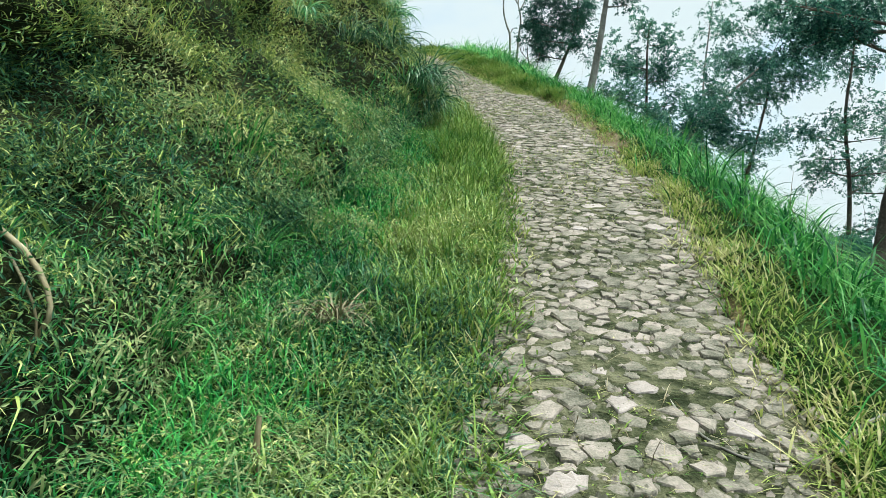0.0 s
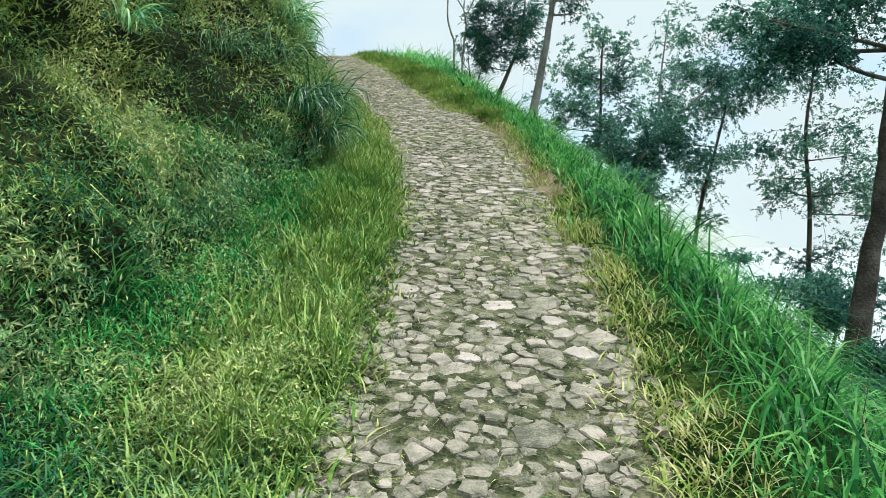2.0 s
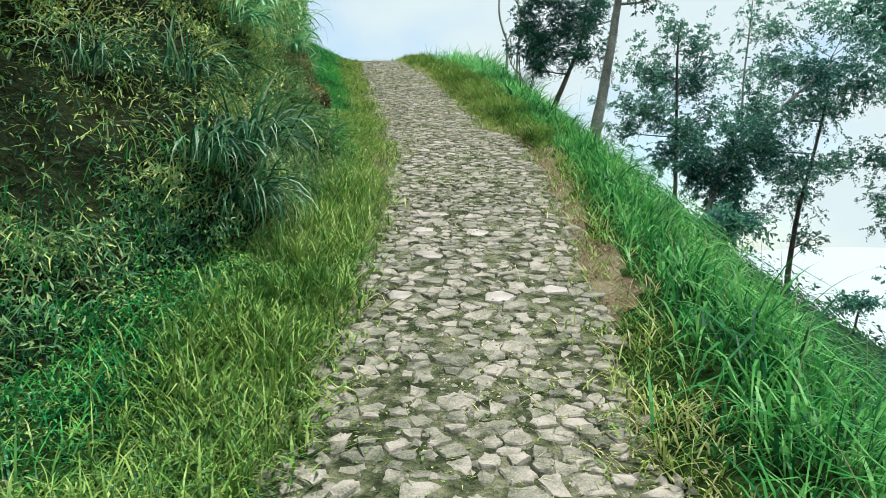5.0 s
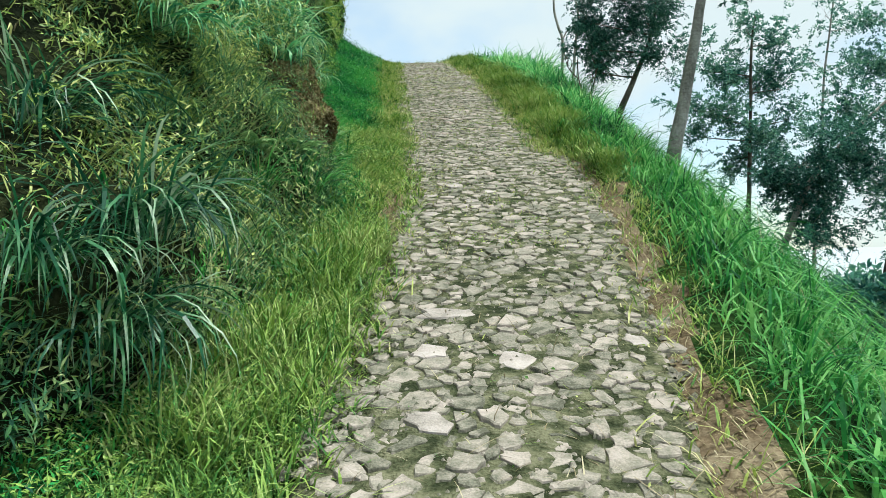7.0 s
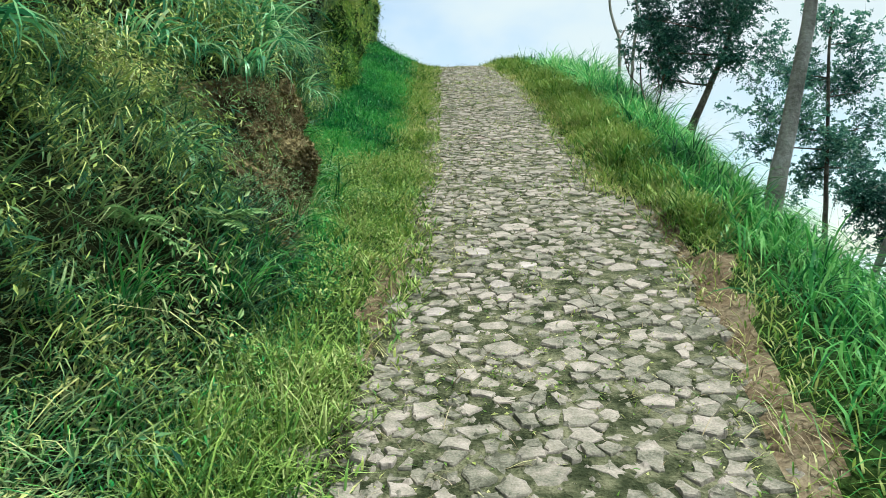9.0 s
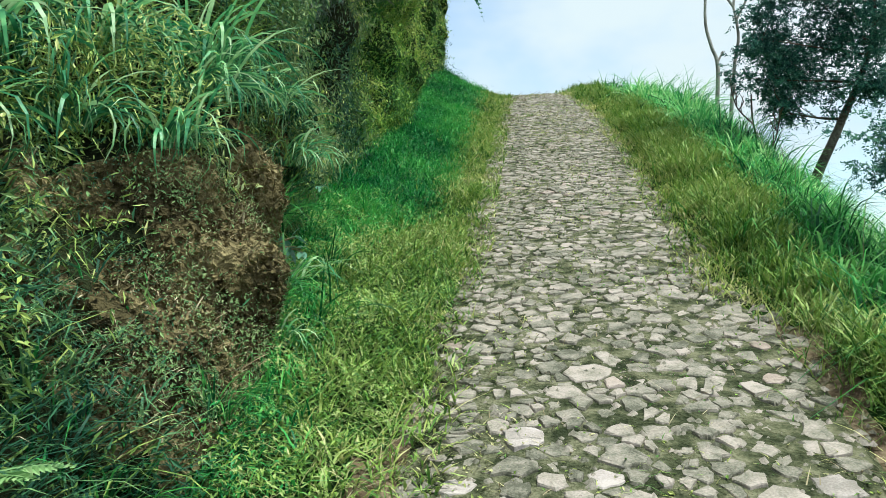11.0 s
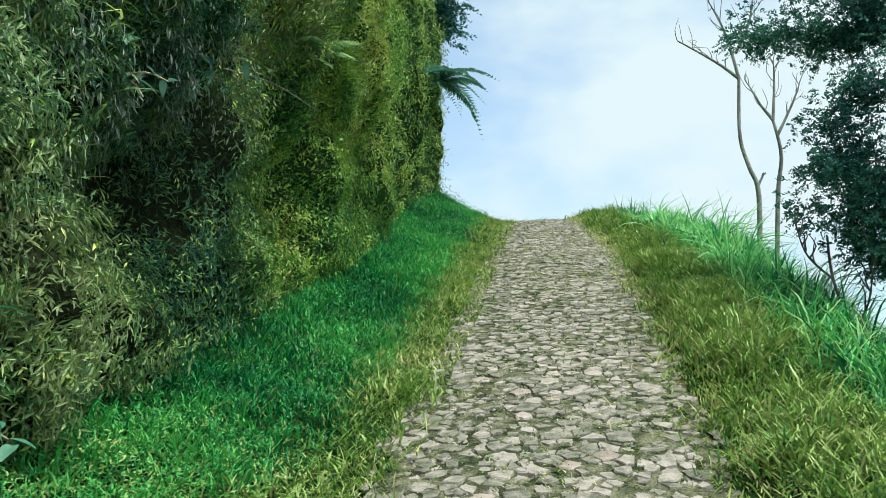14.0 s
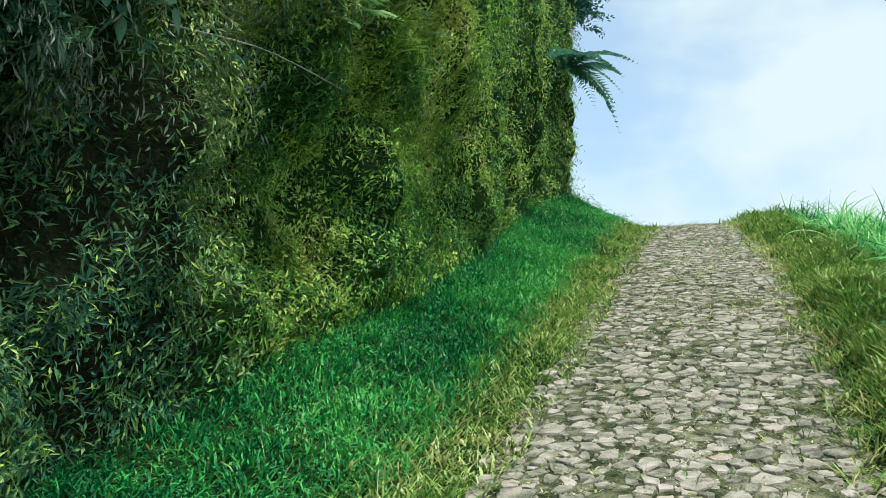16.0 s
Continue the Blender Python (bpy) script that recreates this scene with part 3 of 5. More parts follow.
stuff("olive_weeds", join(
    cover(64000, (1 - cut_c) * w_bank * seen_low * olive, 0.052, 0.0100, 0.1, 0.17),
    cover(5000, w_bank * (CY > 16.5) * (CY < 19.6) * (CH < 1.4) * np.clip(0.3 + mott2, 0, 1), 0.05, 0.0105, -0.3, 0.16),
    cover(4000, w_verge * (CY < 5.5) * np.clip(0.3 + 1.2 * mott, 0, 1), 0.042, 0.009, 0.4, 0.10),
    grass(32000, (1 - cut_c) * w_bank * seen_low * olive, (0.08, 0.30), 0.0075, 0.7, 1.6, 1.4)), M_OLIVE, "yellow-olive weeds trailing down the bank, coloured as lit on its proud parts", "weeds")
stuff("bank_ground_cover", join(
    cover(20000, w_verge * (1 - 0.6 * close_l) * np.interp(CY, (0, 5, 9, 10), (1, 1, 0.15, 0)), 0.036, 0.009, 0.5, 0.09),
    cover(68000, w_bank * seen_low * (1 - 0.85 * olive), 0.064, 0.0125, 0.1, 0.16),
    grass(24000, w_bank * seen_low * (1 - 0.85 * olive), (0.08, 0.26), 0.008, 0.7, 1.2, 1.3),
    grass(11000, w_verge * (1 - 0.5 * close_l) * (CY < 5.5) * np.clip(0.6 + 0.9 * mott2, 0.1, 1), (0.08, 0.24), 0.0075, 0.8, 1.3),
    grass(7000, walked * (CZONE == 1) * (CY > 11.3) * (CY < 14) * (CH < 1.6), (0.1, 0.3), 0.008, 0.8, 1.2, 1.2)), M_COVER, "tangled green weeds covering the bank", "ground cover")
stuff("wall_creepers", join(
    cover(88000, w_bank * seen_high * np.clip((21.6 - CY + 0.8 * mott) / 1.2, 0.06, 1), 0.062, 0.013, -0.5, 0.17),
    grass(24000, w_bank * seen_high * (CY < 21.5), (0.06, 0.2), 0.007, 0.5, 1.2, 1.6)), M_CREEP, "green creepers hanging on the steep earth wall", "creeper")
near_moss = np.interp(CY, (19, 24, 28, 33), (2.4, 1.5, 0.5, 0.3)) * (CH < np.interp(CY, (19, 24, 30), (3.0, 4.2, 6.5)))
stuff("wall_moss", join(cover(74000, w_bank * seen_high * near_moss * np.clip((CY - 19.5 + 0.7 * mott) / 1.2, 0.05, 1), 0.052, 0.015, -0.5, 0.14),
    grass(32000, w_bank * seen_high * near_moss * np.clip((CY - 19.5 + 0.7 * mott) / 1.2, 0, 1), (0.06, 0.2), 0.007, 0.6, 1.3, 1.5)), M_MOSS, "yellow-green moss and fine creepers on the wall", "creeper")
w_joint = walked * reach * (CZONE == 3) * np.clip(0.35 + 0.6 * mott + 0.5 * mott2, 0.08, 1)
stuff("joint_weeds", join(grass(17000, w_joint, (0.02, 0.06), 0.006, 2.4, 0.7, make=sprigs), cover(9000, w_joint, 0.022, 0.011, 0.2, 0.010)), M_DRYGRASS, "moss and straw in the joints of the cobbles", "weeds")
w_cut = (CZONE == 1) * cut_c * np.clip(0.6 + mott2, 0.1, 2)
stuff("earth_moss", cover(13000, w_cut, 0.02, 0.007, -0.2, 0.05), M_CREEP, "sparse moss on the raw earth cut", "moss")
pc, nc = sow(5000, (CZONE == 1) * cut_c)
sz = rng.uniform(0.008, 0.032, 5000)[:, None]
clod = np.stack([pc + unit(rng.randn(5000, 3)) * sz for _ in range(4)] + [pc + nc * sz * 1.2], 1)
cfs = np.array([(0, 1, 4), (1, 2, 4), (2, 3, 4), (3, 0, 4), (0, 2, 1), (0, 3, 2)])
stuff("earth_clods", (clod.reshape(-1, 3), (cfs[None] + 5 * np.arange(5000)[:, None, None]).reshape(-1, 3)), M_SOIL, "crumbled brown earth on the cut", "earth")
w_lip = walked * (CZONE == 1) * np.exp(-((CY - 18.9) / 1.5) ** 2 - ((CH - 2.35) / 0.45) ** 2) * np.clip(0.3 + mott2, 0, 1)
pl, nl = sow(2600, w_lip)
stuff("drooping_leaves", leaves(pl + nl * rng.uniform(0.0, 0.16, (2600, 1)), nl * 0.35 + 0.35 * rng.randn(2600, 3) - np.array((0, 0, 1.0)), nl + 0.4 * rng.randn(2600, 3), rng.uniform(0.04, 0.10, 2600), rng.uniform(0.009, 0.018, 2600)), M_DROOP, "narrow grey-green leaves drooping over the dark hollow", "leaves")
w_drape = walked * (CZONE == 1) * (CY > 16.4) * (CY < 26) * (CH > 1.7) * (CH < 4.8) * np.clip(mott + 0.3, 0, 1)
stuff("hanging_fronds", grass(5200, w_drape, (0.12, 0.32), 0.010, 0.3, 2.2, 1.6), M_DRYGRASS, "withered pale fronds hanging from the wall", "dead fronds")
stuff("dead_stems", join(grass(12000, w_bank * (seen_low + seen_high) * (1 + 3 * (CY > 16.5) * (CY < 21.5) * (CH < 1.8)) + (CZONE == 1) * cut_c * 10, (0.03, 0.14), 0.006, 0.9, 1.0, 1.0), grass(7000, w_dry * (CZONE == 3) + 0.12 * walked * (CZONE == 3) + 1.2 * dirt + 0.4 * w_dry * (CZONE == 4) * (CY < 8), (0.04, 0.14), 0.004, 2.4, 0.8)), M_STRAW, "dry brown stems and straw", "dead stems")
w_slope = (CY > 4) * (CY < 45) * (CZONE == 5) * (edge_r > 2.2)
stuff("slope_undergrowth", join(cover(14000, w_slope * (edge_r < 8) * (CY < 24), 0.09, 0.03, 0.4, 0.12), cover(16000, w_slope * (edge_r > 6.5) * (edge_r < 30), 0.16, 0.05, 0.4, 0.22)), M_WOODS, "dark undergrowth on the falling slope", "undergrowth")


# ---- trees ----
def spline(points, n):
    p = np.asarray(points, float)
    s = np.linspace(0, len(p) - 1, n)
    k = np.clip(s.astype(int), 0, len(p) - 2)
    f = (s - k)[:, None]
    a, b, c, d = p[np.maximum(k - 1, 0)], p[k], p[k + 1], p[np.minimum(k + 2, len(p) - 1)]
    return 0.5 * (2 * b + (c - a) * f + (2 * a - 5 * b + 4 * c - d) * f ** 2 + (3 * b - a - 3 * c + d) * f ** 3)


def padded_tree(base, trunk, pads, radius, bark, leaf, leaf_len, leaf_n, label, seed, name="tree"):
    """A tree by its trunk line and its leaf masses (centre, breadth, height): limbs reach out to each mass, twigs and leaf sprays fill it."""
    rs = np.random.RandomState(seed)
    foot = min(slope_z(base[0], base[1]) - 0.1, base[2]) - base[2]
    t = thing(name, base[0], base[1], base[2] + foot, label, name, "trees beside the road" if name == "tree" else "bushes on the slope")
    grow = np.array(trunk[1]) / trunk[1][2]
    line = [(x, y, z - foot) for x, y, z in trunk]
    if foot < -0.3:
        line = [(grow[0] * foot * 0.8, grow[1] * foot * 0.8, 0)] + line
    sp = spline(line, 22)
    sp[1:-1] += rs.randn(20, 3) * radius * 0.05
    s = np.linspace(0, 1, 22)
    rad = radius * (1.0 - 0.72 * s) * (1 + 0.25 * np.exp(-s * 12))
    part("trunk", fast_mesh("trunk", *tube(sp, rad, 12), bark, True), t)
    P, AL, NO, L = [], [], [], []
    area = np.array([p[3] * p[4] for p in pads])
    share = (0.78 * leaf_n * area / area.sum()).astype(int)
    for k, (x, y, z, rx, rz) in enumerate(pads):
        c = np.array((x, y, z - foot))
        below = np.where(sp[:, 2] < c[2] - 0.1 * rx)[0]
        f = below[np.argmin(((sp[below] - c) ** 2).sum(1) + 0.6 * (c[2] - sp[below][:, 2]) ** 2)] if len(below) else 3
        f = max(f, 3)
        mid = (sp[f] + c) / 2 + np.array((rs.randn() * 0.1 * rx, rs.randn() * 0.1 * rx, -0.12 * rx))
        limb_line = spline([sp[f], mid, c - np.array((0, 0, 0.2 * rz))], 9)
        r0 = min(rad[f] * 0.45, 0.042)
        limb = part("limb", fast_mesh("limb", *tube(limb_line, r0 * np.linspace(1, 0.3, 9), 6), bark, True), t)
        tips = []
        for q in range(9):
            g = 4 + int(rs.rand() * 5)
            e = c + rs.randn(3) * np.array((0.55 * rx, 0.55 * rx, 0.5 * rz))
            tw = spline([limb_line[g], (limb_line[g] + e) / 2 + rs.randn(3) * 0.06 * rx, e], 5)
            part("twig", fast_mesh("twig", *tube(tw, r0 * 0.3 * np.array((1, 0.8, 0.6, 0.4, 0.25)), 4), bark, True), limb)
            tips += [e, tw[3], tw[2]]
        tips = np.array(tips)
        n = share[k]
        # leaf sprays: leaflets set along short drooping stalks
        m = max(1, n // 14)
        root = tips[rs.randint(0, len(tips), m)] + rs.randn(m, 3) * np.array((0.2 * rx, 0.2 * rx, 0.18 * rz))
        way = unit((root - c) * np.array((1, 1, 0.6)) / max(rx, rz) + 0.8 * rs.randn(m, 3) * np.array((1, 1, 0.75)))
        ln = leaf_len * (1.6 + 1.6 * rs.rand(m))
        for h in range(14):
            u = (h // 2 + 1) / 7
            side = unit(np.cross(way, np.array((0, 0, 1.0)) + 0.8 * rs.randn(m, 3))) * (1 if h % 2 else -1)
            P.append(root + way * (ln * u)[:, None] - np.array((0, 0, 1.0)) * (0.25 * ln * u * u)[:, None])
            AL.append(unit(side + way * 0.7 + 0.25 * rs.randn(m, 3)))
            NO.append(unit(np.array((0, 0, 0.35)) + 0.9 * rs.randn(m, 3)))
            L.append(leaf_len * (0.55 + 0.6 * rs.rand(m)) * (1.1 - 0.5 * u))
    P, AL, NO, L = (np.concatenate(a) for a in (P, AL, NO, L))
    part("crown", fast_mesh("crown", *leaves(P, AL, NO, L, L * 0.46), leaf), t)
    return t


def bare_tree(base, trunk, limbs, radius=0.045, bark=None, label="dead leafless tree with thin grey twigs"):
    """A dead tree: a crooked thin trunk, a few limbs and fine twigs."""
    rs = np.random.RandomState(int(base[1] * 10))
    foot = slope_z(base[0], base[1]) - 0.1 - base[2]
    t = thing("dead_tree", base[0], base[1], base[2] + foot, label, "tree", "dead trees")
    line = [(0, 0, 0)] + [(x, y, z - foot) for x, y, z in trunk]
    sp = spline(line, 24)
    part("trunk", fast_mesh("trunk", *tube(sp, radius * (1 - 0.5 * np.linspace(0, 1, 24)), 8), bark or M_PALEBARK, True), t)
    for l in limbs:
        lp = spline([(x, y, z - foot) for x, y, z in l], 10)
        limb = part("limb", fast_mesh("limb", *tube(lp, radius * np.linspace(0.66, 0.22, 10), 6), bark or M_PALEBARK, True), t)
        size = np.linalg.norm(lp[-1] - lp[0])
        for q in range(10):
            a = lp[3 + q * 7 // 10]
            e = a + (unit(lp[-1] - lp[0]) * 0.4 + unit(rs.randn(3)) * 0.4 + np.array((0, 0, 0.3))) * size * rs.uniform(0.25, 0.55)
            part("twig", fast_mesh("twig", *tube(spline([a, (a + e) / 2 + rs.randn(3) * 0.05 * size, e], 5), 0.008 * np.linspace(1, 0.4, 5), 4), bark or M_PALEBARK, True), limb)
    return t


padded_tree((6.5, 12.2, 0.45), [(0.0, 0.0, 0.0), (0.18, 0.0, 1.34), (0.36, 0.0, 2.28), (0.47, 0.0, 3.43), (0.68, 0.0, 5.13), (0.82, 0.0, 6.84)],
    [(-0.72, 0.35, 4.65, 0.78, 0.48), (-1.28, -0.18, 4.75, 0.42, 0.33), (0.01, 0.47, 5.35, 0.9, 0.61), (1.38, 0.47, 4.69, 0.63, 0.64), (1.7, 0.36, 3.88, 0.48, 0.64), (1.14, -0.08, 5.71, 1.12, 0.86), (-0.28, 0.08, 4.34, 0.43, 0.29)],
    0.155, M_BARK, M_LEAFDARK, 0.085, 34000, "tall straight tree with brown bark and dark crown", 85)
padded_tree((9.47, 14.0, -0.91), [(0.0, 0.0, 0.0), (0.18, 0.0, 1.5), (0.32, 0.0, 2.5), (0.5, 0.0, 3.84), (0.68, 0.0, 5.94)],
    [(-0.54, -0.32, 3.25, 0.73, 0.62), (0.13, 0.02, 2.83, 0.66, 0.51), (-0.25, 0.05, 1.84, 0.65, 0.63), (-0.81, -0.33, 2.51, 0.45, 0.49), (0.31, -0.13, 3.84, 0.57, 0.64), (-0.08, -0.29, 4.83, 0.66, 0.63), (-0.73, 0.14, 5.06, 0.46, 0.49), (-1.17, -0.24, 1.53, 0.45, 0.36), (-0.24, -0.52, 0.84, 0.76, 0.64), (-0.98, 0.39, 0.96, 0.55, 0.49), (-0.42, 0.09, 0.11, 0.86, 0.51), (0.33, -0.39, 1.32, 0.58, 0.78), (-1.35, 0.19, 0.56, 0.54, 0.49), (-1.0, -0.29, 4.32, 0.54, 0.61), (-1.17, -0.25, 2.19, 0.63, 0.72), (-0.62, -0.24, 1.85, 0.74, 0.74), (0.03, 0.21, 2.17, 0.66, 0.89), (-1.17, -0.04, 1.37, 0.63, 0.73), (-0.45, -0.29, 4.0, 0.64, 0.75)],
    0.13, M_BARK, M_LEAFDARK, 0.085, 60000, "dark tree with low spreading leaf sprays", 1)
padded_tree((11.3, 18.0, 0.33), [(0.0, 0.0, 0.0), (0.25, 0.0, 0.9), (0.62, 0.0, 2.49), (1.0, 0.0, 3.53), (1.39, 0.0, 5.03)],
    [(1.01, 0.11, 2.96, 0.77, 0.69), (0.24, 0.4, 2.15, 0.62, 0.51), (1.52, 0.49, 3.88, 0.78, 0.71), (0.87, 0.39, 5.13, 0.77, 0.87), (-0.26, -0.55, 0.57, 0.74, 0.67), (0.76, 0.23, 0.9, 0.76, 0.69)],
    0.09, M_BARK, M_LEAFDARK, 0.085, 18000, "thin dark tree with layered leaf sprays", 29)
padded_tree((13.95, 28.0, -0.39), [(0.0, 0.0, 0.0), (0.07, 0.0, 1.85), (0.12, 0.0, 4.08), (-0.03, 0.0, 6.48), (0.2, 0.0, 8.16), (0.35, 0.0, 10.02)],
    [(-0.99, 0.5, 6.09, 0.86, 0.78), (0.21, -0.4, 6.31, 1.17, 0.92), (1.43, -0.68, 5.97, 1.0, 1.08), (1.03, 0.46, 5.02, 0.99, 0.8), (-0.78, -0.07, 4.8, 0.86, 0.77), (2.26, 0.06, 4.86, 0.91, 0.95), (2.68, 0.29, 4.01, 0.81, 0.96), (0.83, 0.49, 4.27, 0.88, 0.66), (-0.01, 0.51, 8.89, 1.19, 1.07), (1.0, 0.45, 10.06, 1.22, 1.23), (-0.21, -0.49, 10.18, 1.19, 1.21), (1.21, 0.28, 8.39, 0.8, 0.54), (-1.0, -0.62, 9.21, 0.88, 0.92), (0.83, -0.11, 2.78, 0.78, 0.66), (-0.37, 0.14, 2.41, 0.77, 0.47), (0.64, -0.31, 1.85, 0.78, 0.53), (-1.18, -0.23, 5.16, 0.67, 0.64)],
    0.1, M_BARK, M_LEAFMID, 0.12, 44000, "slender forked tree with layered open crown", 2)
padded_tree((11.55, 32.0, 1.3), [(0.0, 0.0, 0.0), (0.17, 0.0, 1.47), (0.43, 0.0, 2.94), (0.76, 0.0, 4.21), (1.3, 0.0, 6.33), (1.52, 0.0, 8.03)],
    [(-0.24, -0.38, 4.39, 0.96, 1.0), (1.09, -0.09, 4.63, 1.08, 1.02), (0.19, -0.15, 6.08, 1.08, 1.16), (1.07, -0.5, 7.58, 1.32, 1.33), (2.2, 0.66, 7.0, 1.11, 1.05), (-1.34, -0.53, 6.44, 1.06, 1.15), (1.51, -0.86, 9.29, 1.12, 1.2), (2.88, 0.82, 8.3, 1.13, 1.22), (-0.04, 0.28, 7.95, 0.98, 1.03), (-0.9, -0.02, 5.21, 0.85, 1.0), (0.65, 0.64, 3.57, 0.86, 0.72), (3.11, -0.17, 7.03, 1.01, 0.76), (3.1, -0.77, 9.59, 1.14, 1.08), (-0.26, -0.16, 9.2, 0.66, 0.59), (0.65, -0.35, 2.1, 0.64, 0.43)],
    0.1, M_BARK, M_LEAFMID, 0.13, 52000, "branching tree with rounded green crown", 30)
padded_tree((9.47, 38.0, 4.77), [(0.0, 0.0, 0.0), (0.04, 0.0, 1.49), (0.09, 0.0, 3.72), (0.13, 0.0, 6.19), (0.27, 0.0, 7.44)],
    [(0.07, 0.07, 6.93, 0.9, 1.04), (-0.68, 0.48, 5.41, 1.01, 1.02), (0.59, 0.52, 5.22, 1.02, 1.03), (-1.18, -0.6, 3.92, 1.0, 0.84), (0.09, 0.18, 3.47, 1.13, 1.02), (1.37, 0.04, 3.76, 1.02, 1.03), (-1.93, -0.06, 4.13, 1.0, 0.84), (1.1, -0.03, 6.49, 0.64, 0.87), (-1.44, 0.16, 5.63, 0.76, 1.02), (-0.42, 0.76, 2.46, 1.12, 1.18), (1.12, 0.57, 2.51, 1.13, 1.19), (-2.18, 0.53, 3.27, 0.74, 0.67), (1.36, 0.6, 5.01, 0.89, 1.03)],
    0.11, M_BARK, M_LEAFMID, 0.15, 36000, "pointed green tree with open crown", 72)
padded_tree((13.29, 42.0, 5.91), [(0.0, 0.0, 0.0), (0.14, 0.0, 1.97), (0.27, 0.0, 4.77), (0.55, 0.0, 7.03), (0.7, 0.0, 8.44)],
    [(0.11, -0.63, 7.29, 1.02, 0.79), (1.29, 0.18, 7.07, 1.03, 0.79), (0.84, -0.43, 8.31, 0.74, 0.6), (-0.46, -0.36, 5.58, 0.86, 0.58), (1.59, -0.24, 5.68, 0.88, 0.59)],
    0.08, M_PALEBARK, M_LEAFMID, 0.15, 3500, "thinly leaved tree with pale twigs", 3)
padded_tree((8.49, 30.0, 4.28), [(0.0, 0.0, 0.0), (0.49, 0.0, 1.16), (1.29, 0.0, 2.15), (2.3, 0.0, 3.15), (3.75, 0.0, 4.38)],
    [(0.09, -0.33, 1.73, 0.97, 1.05), (0.89, 0.72, 1.56, 0.98, 1.05), (0.49, 0.38, 0.78, 0.87, 1.05), (-0.5, 0.52, 1.33, 0.67, 0.78), (0.5, -0.41, 0.01, 0.87, 0.91), (1.49, -0.46, 2.35, 0.79, 0.93), (1.3, 0.45, 0.6, 0.68, 0.66), (3.33, -0.42, 4.17, 0.61, 0.55)],
    0.1, M_PALEBARK, M_LEAFDARK, 0.12, 34000, "slanting tree with pale trunk and dark low foliage", 16)
padded_tree((2.91, 22.0, 5.77), [(0.0, 0.0, 0.0), (0.25, 0.0, 0.59), (0.44, 0.0, 1.05), (0.62, 0.0, 1.51), (0.75, 0.1, 2.03), (0.85, 0.4, 3.1)],
    [(-0.55, 0.01, 1.51, 0.37, 0.45), (-0.17, 0.32, 1.96, 0.45, 0.51), (0.14, 0.19, 1.4, 0.45, 0.46), (0.57, -0.16, 1.91, 0.46, 0.52), (-0.61, -0.13, 2.0, 0.3, 0.41), (-0.18, 0.11, 1.08, 0.37, 0.25), (0.8, -0.2, 1.3, 0.38, 0.51), (0.15, -0.09, 2.35, 0.54, 0.41), (0.81, 0.1, 2.49, 0.55, 0.42), (-0.42, -0.05, 2.46, 0.38, 0.31), (-0.53, 1.35, 3.5, 0.44, 0.3), (-0.95, 1.35, 3.75, 0.4, 0.3), (-0.3, 1.1, 3.55, 0.45, 0.3), (-0.08, 0.8, 3.64, 0.6, 0.4), (0.39, 0.66, 3.44, 0.55, 0.45), (0.77, 0.89, 3.81, 0.6, 0.5), (0.08, 0.8, 4.25, 0.65, 0.4)],
    0.06, M_BARK, M_LEAFDARK, 0.05, 130000, "slanting dark tree with dense feathery crown", 57)
padded_tree((3.15, 17.5, 4.72), [(0.00, 0.00, 0.00), (0.14, 0.00, 0.71), (0.28, 0.00, 1.49), (0.39, 0.00, 2.28), (0.54, 0.00, 3.23), (0.65, 0.00, 4.00)],
    [(0.92, 0.22, 2.18, 0.30, 0.18), (0.76, 0.17, 2.58, 0.53, 0.47), (0.23, 0.49, 2.76, 0.61, 0.47), (1.07, -0.28, 3.12, 0.62, 0.48), (0.07, -0.14, 3.48, 0.62, 0.47), (0.61, 0.27, 3.85, 0.72, 0.49)],
    0.1, M_PALEBARK, M_LEAFDARK, 0.07, 16000, "leaning tree with pale grey bark", 64)
padded_tree((11.91, 16.0, -0.01), [(0.0, 0.0, 0.0), (-0.13, -0.0, 2.01), (-0.48, 0.0, 4.0), (-0.95, 0.0, 5.77), (-1.18, 0.0, 7.44)],
    [(-1.72, -0.22, 6.03, 0.66, 0.75), (-0.84, 0.04, 6.37, 0.8, 0.93), (-1.28, -0.33, 5.36, 0.67, 0.6), (-0.6, -0.47, 4.7, 0.68, 0.77), (-1.84, 0.26, 6.61, 0.56, 0.45), (-2.05, 0.11, 4.94, 0.43, 0.44)],
    0.12, M_BARK, M_LEAFDARK, 0.09, 28000, "dark tall tree with hanging leaf sprays", 15)
padded_tree((-5.9, 35.0, 15.14), [(0.0, 0.0, 0.0), (0.29, 0.0, 0.56), (0.51, 0.0, 1.29), (0.65, 0.0, 2.2)],
    [(0.96, 0.19, 0.44, 0.53, 0.57), (0.51, 0.1, 0.98, 0.61, 0.62), (1.1, 0.44, 1.17, 0.61, 0.62), (0.65, -0.35, 1.88, 0.62, 0.63), (0.06, 0.3, 1.23, 0.62, 0.62)],
    0.1, M_BARK, M_LEAFDARK, 0.15, 9000, "dark tree on top of the earth wall", 51)
